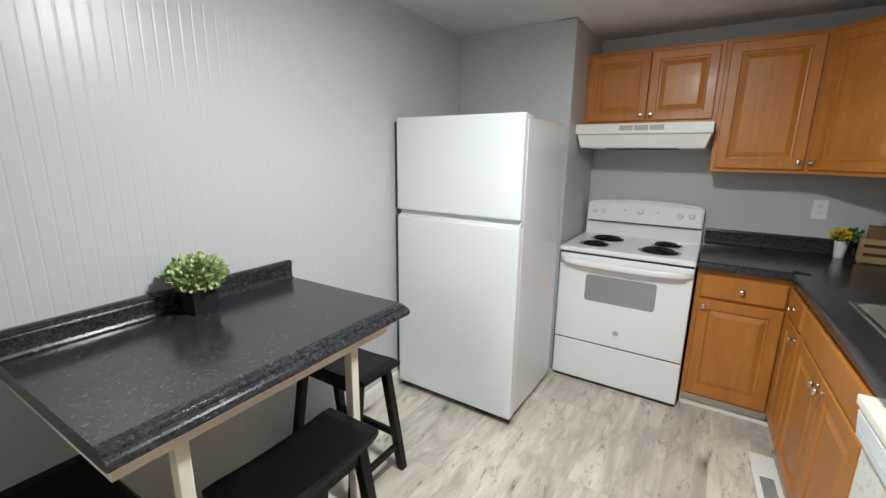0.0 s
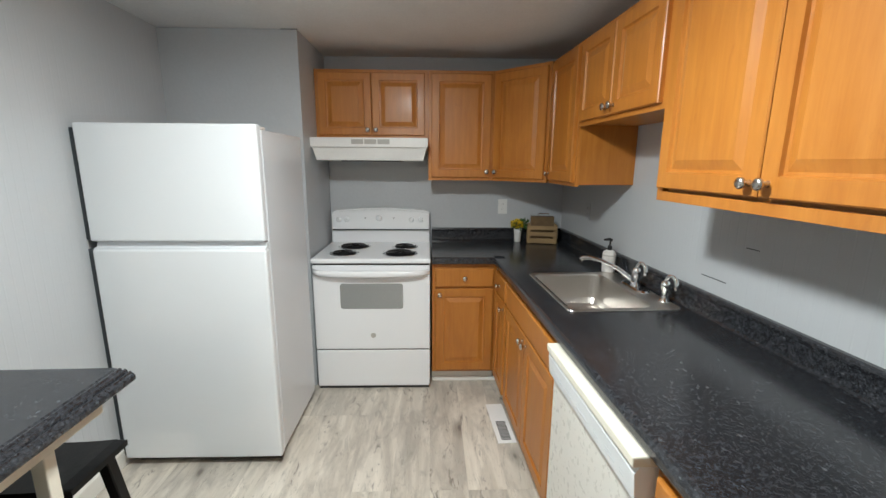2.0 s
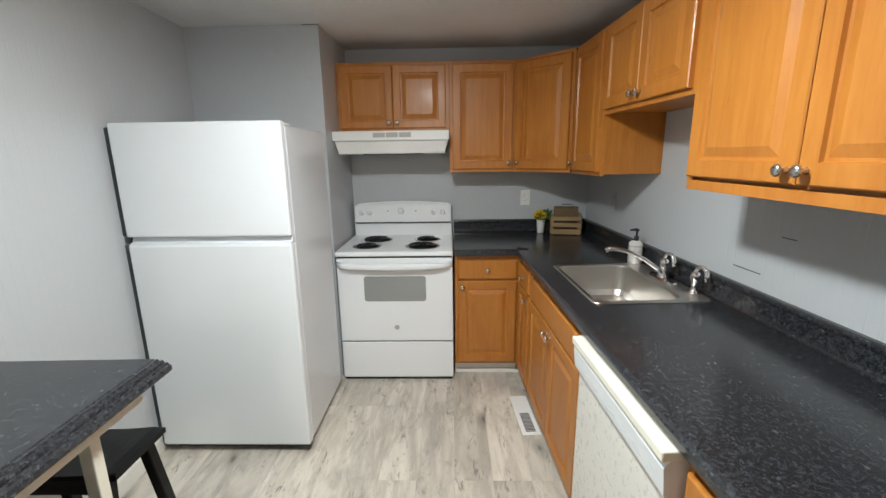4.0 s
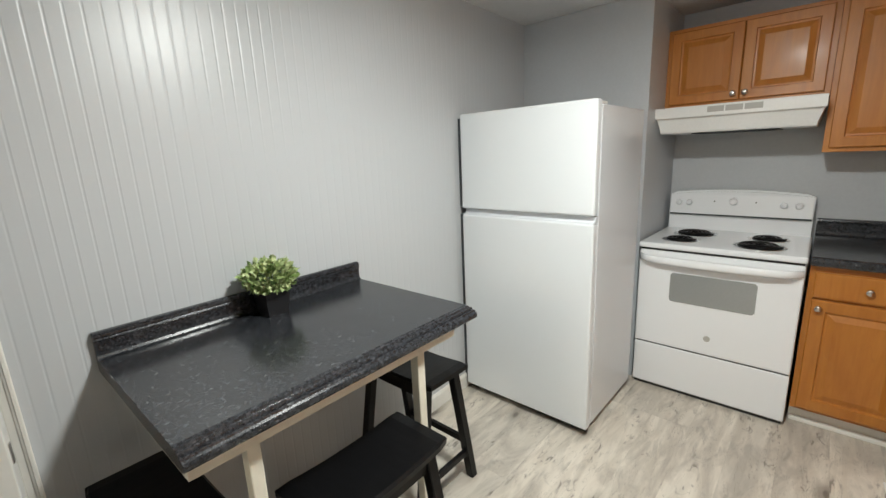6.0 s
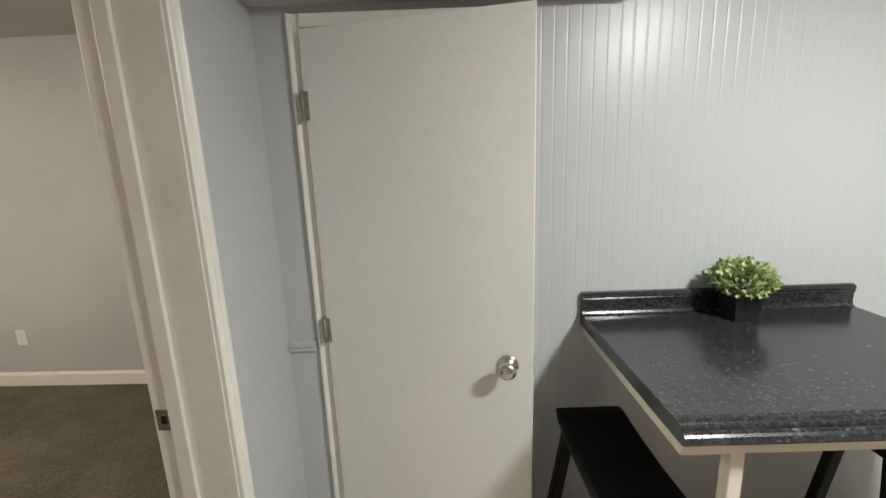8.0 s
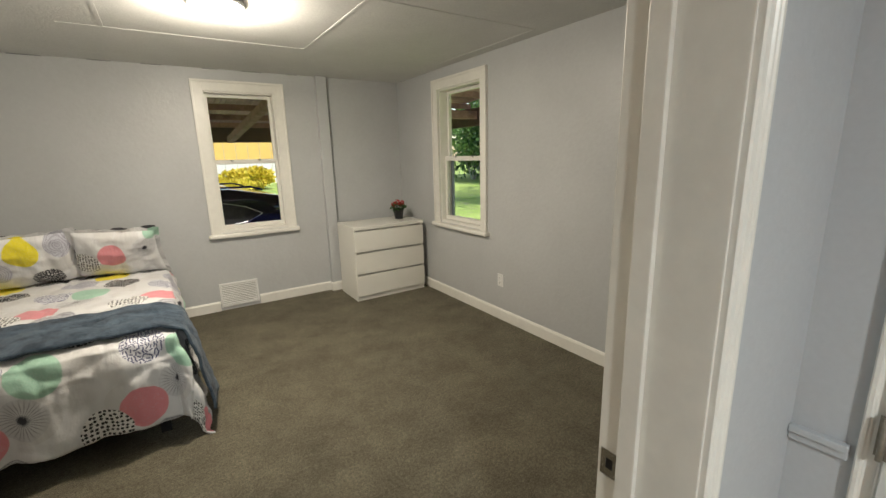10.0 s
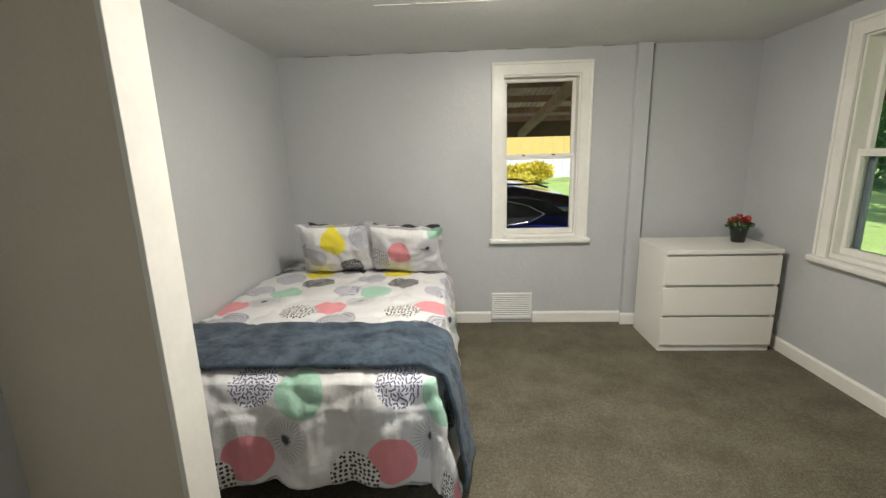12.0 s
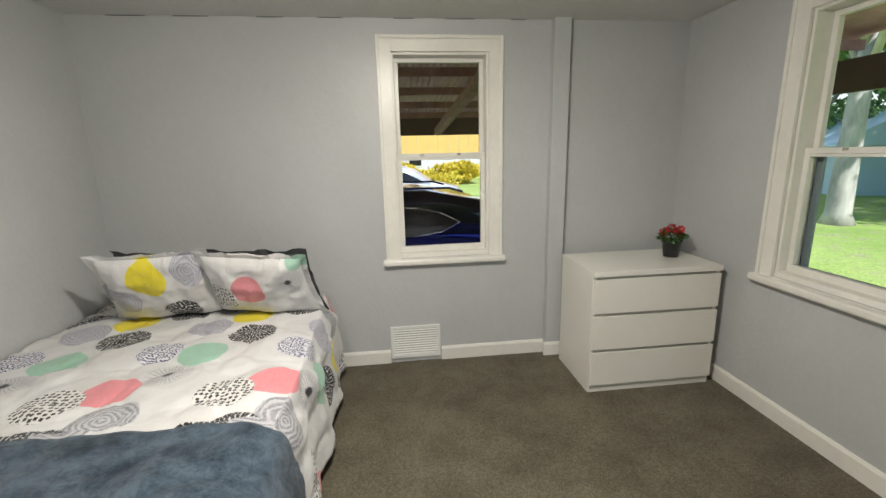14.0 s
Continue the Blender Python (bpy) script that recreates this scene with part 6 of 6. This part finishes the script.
def car(x, y, turn, paint, label, scale=1.0):
    """A small SUV: body lofted from cross-sections, glasshouse, windows, wheels."""
    ob = thing("car", x, y, GZ + 0.02, label, "car", turn=turn)
    body = []
    for px, zt, zb, w in ((-2.2, 0.85, 0.45, 0.70), (-2.1, 1.0, 0.30, 0.86), (-1.2, 1.06, 0.25, 0.92), (0.4, 1.02, 0.25, 0.93), (1.3, 0.98, 0.25, 0.91), (2.0, 0.82, 0.30, 0.84), (2.15, 0.65, 0.42, 0.68)):
        body.append([(px, -w, zb + 0.1), (px, -w * 0.95, zb), (px, w * 0.95, zb), (px, w, zb + 0.1), (px, w, zt - 0.12), (px, w * 0.9, zt), (px, -w * 0.9, zt), (px, -w, zt - 0.12)])
    part("car_body", rings(bmesh.new(), body), paint, ob, smooth=True)
    top = []
    for px, z, w in ((-2.05, 1.0, 0.80), (-1.85, 1.40, 0.72), (-1.2, 1.52, 0.70), (0.0, 1.54, 0.70), (0.45, 1.46, 0.70), (1.15, 1.0, 0.78)):
        top.append([(px, -w - 0.08 * (z < 1.2), min(z, 1.0)), (px, w + 0.08 * (z < 1.2), min(z, 1.0)), (px, w, z - 0.02), (px, w - 0.1, z), (px, -w + 0.1, z), (px, -w, z - 0.02)])
    # near-black on the blue car paints in the dark carport mirrored by its roof
    part("roof", rings(bmesh.new(), top), CAR_GLASS if paint == CAR_BLUE else paint, ob, smooth=True)
    for s in (-1, 1):
        pts = [(-1.53, 1.19), (-1.33, 1.29), (-1.08, 1.35), (-0.2, 1.40), (0.35, 1.36), (0.95, 1.06), (-1.0, 1.05), (-1.33, 1.09)]
        part("side_window", rings(bmesh.new(), [[(a, s * (0.80 - 0.06 * (b > 1.2)), b) for a, b in pts], [(a, s * (0.79 - 0.06 * (b > 1.2)), b) for a, b in pts]]), CAR_GLASS, ob)
        part("window_trim", tube([(a, s * (0.803 - 0.06 * (b > 1.2)), b) for a, b in pts + pts[:1]], 0.008, 6), CHROME, ob, "bright window trim")
        part("roof_rail", tube([(-1.6, s * 0.62, 1.50), (-1.45, s * 0.62, 1.545), (0.0, s * 0.62, 1.56), (0.2, s * 0.62, 1.52)], 0.013, 6), paint, ob)
    if paint == CAR_BLUE:
        for px in (-0.30, 0.12):
            part("roof_clamp", rings(bmesh.new(), [[(px - w, 0.60, z), (px + w, 0.60, z), (px + w * 0.6, 0.66, z), (px - w, 0.66, z)] for w, z in ((0.09, 1.50), (0.05, 1.56), (0.015, 1.64))]), RUBBER, ob, "black roof rack clamp")
    for px in (-1.35, 1.35):
        for s in (-1, 1):
            t = part("tyre", lathe([(0.20, -0.10), (0.33, -0.10), (0.345, -0.06), (0.345, 0.06), (0.33, 0.10), (0.20, 0.10)], 24), RUBBER, ob)
            t.matrix_basis = pose(px, s * 0.84, 0.345, 90, 0, 0)
            w = part("rim", lathe([(0.20, -0.09), (0.20, 0.09), (0.08, 0.07), (0.02, 0.075)], 20), NICKEL, ob)
            w.matrix_basis = pose(px, s * 0.85, 0.345, 90, 0, 0)
    return ob


car(0.25, -7.35, 3, CAR_BLUE, "dark blue car parked under the carport")
car(-0.8, -17.0, 170, painted("pale_silver_car_paint", (0.55, 0.58, 0.66), 0.3, mottled=0.0, bump=0, coat=0.8), "pale silver car parked on the lawn")


def tree(x, y, height, spread, trunk, leaf_mat, seed, label, leaves=2600, crown_z=None, leaf=0.22, bark=None):
    rng = random.Random(seed)
    ob = thing("tree", x, y, GZ, label, "tree")
    bm = bmesh.new()
    top = height * 0.55
    tube([(0, 0, -0.1), (0.02, 0, 0.3), (0.05, 0.03, top * 0.5), (-0.05, 0.02, top)], [trunk * 1.5, trunk, trunk * 0.8, trunk * 0.55], 10, bm)
    tips = []
    for i in range(9):
        a = i * 2.4 + rng.uniform(-0.3, 0.3)
        z0 = top * rng.uniform(0.55, 1.0)
        r = spread * rng.uniform(0.55, 0.95)
        mid = (r * 0.45 * math.cos(a), r * 0.45 * math.sin(a), z0 + (height - z0) * 0.35)
        end = (r * math.cos(a + 0.3), r * math.sin(a + 0.3), z0 + (height - z0) * rng.uniform(0.4, 0.85))
        tube([(0, 0, z0 * 0.9), mid, end], [trunk * 0.4, trunk * 0.25, trunk * 0.08], 6, bm)
        tips += [mid, end]
    part("trunk", bm, bark or BARK, ob, smooth=True)
    crown = bmesh.new()
    for tx, ty, tz_ in tips:
        leafy(rng, leaves // len(tips), (tx, ty, tz_), (spread * 0.38, spread * 0.38, height * 0.14), leaf, crown, flat=0.8)
    part("crown", crown, leaf_mat, ob, "crown of many small leaves")
    return ob


def shrub(x, y, r, h, mat, seed, label, count=3000, leaf=0.16):
    rng = random.Random(seed)
    ob = thing("shrub", x, y, GZ, label, "shrub")
    bm = bmesh.new()
    for _ in range(7):
        leafy(rng, count // 7, (rng.uniform(-r, r) * 0.55, rng.uniform(-r, r) * 0.55, h * rng.uniform(0.3, 0.62)), (r * 0.5, r * 0.5, h * 0.36), leaf, bm, flat=0.8)
    part("foliage", bm, mat, ob)
    stems = bmesh.new()
    for _ in range(6):
        a = rng.uniform(0, 6.28)
        tube([(0.1 * math.cos(a), 0.1 * math.sin(a), -0.05), (r * 0.4 * math.cos(a), r * 0.4 * math.sin(a), h * 0.5)], [0.04, 0.015], 5, stems)
    part("stems", stems, BARK, ob)
    return ob


tree(-11.6, -11.4, 10.0, 3.6, 0.27, TREE_LEAVES, 21, "pale-barked tree close to the carport", crown_z=5)
tree(-20.0, -13.0, 9.0, 4.0, 0.3, TREE_LEAVES, 23, "large green tree beyond the lawn", 3600, leaf=0.3)
tree(-22.0, -22.0, 10.0, 4.5, 0.3, TREE_LEAVES, 24, "large green tree beyond the lawn", 3600, leaf=0.3)
tree(-14.0, -30.0, 9.0, 4.5, 0.3, YELLOW_LEAVES, 25, "yellow-leaved tree far across the lawn", 3000, leaf=0.3)
for i, (x, y, r, h) in enumerate(((-19, -10, 2.6, 4.4), (-20, -14, 2.8, 5.4), (-22, -18, 3.0, 5.6), (-21, -23, 3.0, 5.0), (-18.5, -6, 2.6, 4.6), (-20, -1, 2.8, 5.0), (-14, -31, 3, 1.7), (-4.8, -31, 1.7, 1.5), (-1, -36, 3, 1.5), (4, -35, 3, 1.4))):
    far = y < -30
    shrub(x, y, r, h, YELLOW_LEAVES if far else HEDGE_LEAVES, 40 + i, "yellow-leaved shrub before the ochre building" if far else "dense green shrub along the lawn's edge", leaf=0.26)
tree(-17.0, -9.0, 9.0, 4.0, 0.3, TREE_LEAVES, 27, "large green tree beyond the lawn", 4200, leaf=0.3)
tree(-24.0, -17.5, 11.0, 5.0, 0.3, TREE_LEAVES, 28, "large green tree beyond the lawn", 4200, leaf=0.35)
for x, y in ((-24.0, -27.5), (-20.5, -27.0), (-25.0, -31.0)):
    shrub(x, y, 3.2, 6.5, HEDGE_LEAVES, int(70 - x), "tall green shrub at the far edge of the lawn", 3600, 0.32)
shrub(-2.5, -27.0, 1.9, 1.15, YELLOW_LEAVES, 60, "low yellow-leaved shrub on the lawn", 2400, 0.15)
shrub(0.4, -25.5, 2.6, 1.2, YELLOW_LEAVES, 61, "low yellow-leaved shrub on the lawn", 2200, 0.16)


def house(x, y, w, d, h, mat, label, turn=0.0, roof=TIN, two_tone=False):
    ob = thing("house", x, y, GZ, label, "house", turn=turn)
    part("house_wall", boxes([((-w / 2, -d / 2, 1.85 if two_tone else 0), (w / 2, d / 2, h))]), mat, ob)
    if two_tone:
        part("house_wall", box((-w / 2, -d / 2, 0), (w / 2, d / 2, 1.85)), PALE_SIDING, ob, "pale lavender-white lower wall")
    part("seams", boxes([((-w / 2 + i * 0.9, d / 2, 0.2), (-w / 2 + i * 0.9 + 0.03, d / 2 + 0.02, h)) for i in range(1, int(w / 0.9))]), FOIL_GAP, ob, "vertical joints of the cladding")
    part("house_roof", extruded([(-d / 2 - 0.4, h), (0.0, h + 1.4), (d / 2 + 0.4, h)], -w / 2 - 0.4, w / 2 + 0.4, "x"), roof, ob)
    win = part("house_window", box((-0.6, d / 2, 1.0), (0.6, d / 2 + 0.04, 2.0)), TRIM, ob)
    part("pane", box((-0.52, d / 2 + 0.04, 1.08), (0.52, d / 2 + 0.05, 1.92)), CAR_GLASS, win)
    return ob


house(-2.5, -42, 22, 6, 4.6, CLAD, "long yellow ochre building across the lawn", two_tone=True)
house(-21.0, -18.6, 6, 4, 1.9, SIDING, "pale blue shed beyond the lawn", 60, SIDING)

# ---- kitchen floor planks, the pieces of the floor ----
floor = bpy.data.objects["floor_kitchen"]
PW, PL = 0.183, 1.22
shapes = {}


def plank_mesh(length, width):
    key = (round(length, 3), round(width, 3))
    if key not in shapes:
        bm = box((-width / 2 + 0.0001, -length / 2 + 0.0001, -0.004), (width / 2 - 0.0001, length / 2 - 0.0001, 0.0), 0.0004, 1)
        bmesh.ops.recalc_face_normals(bm, faces=bm.faces[:])
        me = bpy.data.meshes.new("plank")
        bm.to_mesh(me)
        bm.free()
        me.materials.append(PLANK)
        shapes[key] = me
    return shapes[key]


rng = random.Random(8)
cols = int((1.50 + 2.2) / PW) + 1
x_first = 0.073 - PW * 12.5
for cidx in range(cols):
    x = x_first + cidx * PW
    if x < -2.2 or x > 1.5:
        continue
    y = YB + 0.03 - rng.choice((0.0, 0.31, 0.62, 0.92))
    while y < YN + 0.12:
        y0, y1 = max(y, YB + 0.03), min(y + PL, YN + 0.12)
        if y1 - y0 > 0.06:
            ob = new("plank", plank_mesh(y1 - y0, PW))
            ob.parent = floor
            ob.matrix_basis = pose(x, (y0 + y1) / 2, 0)
        y += PL
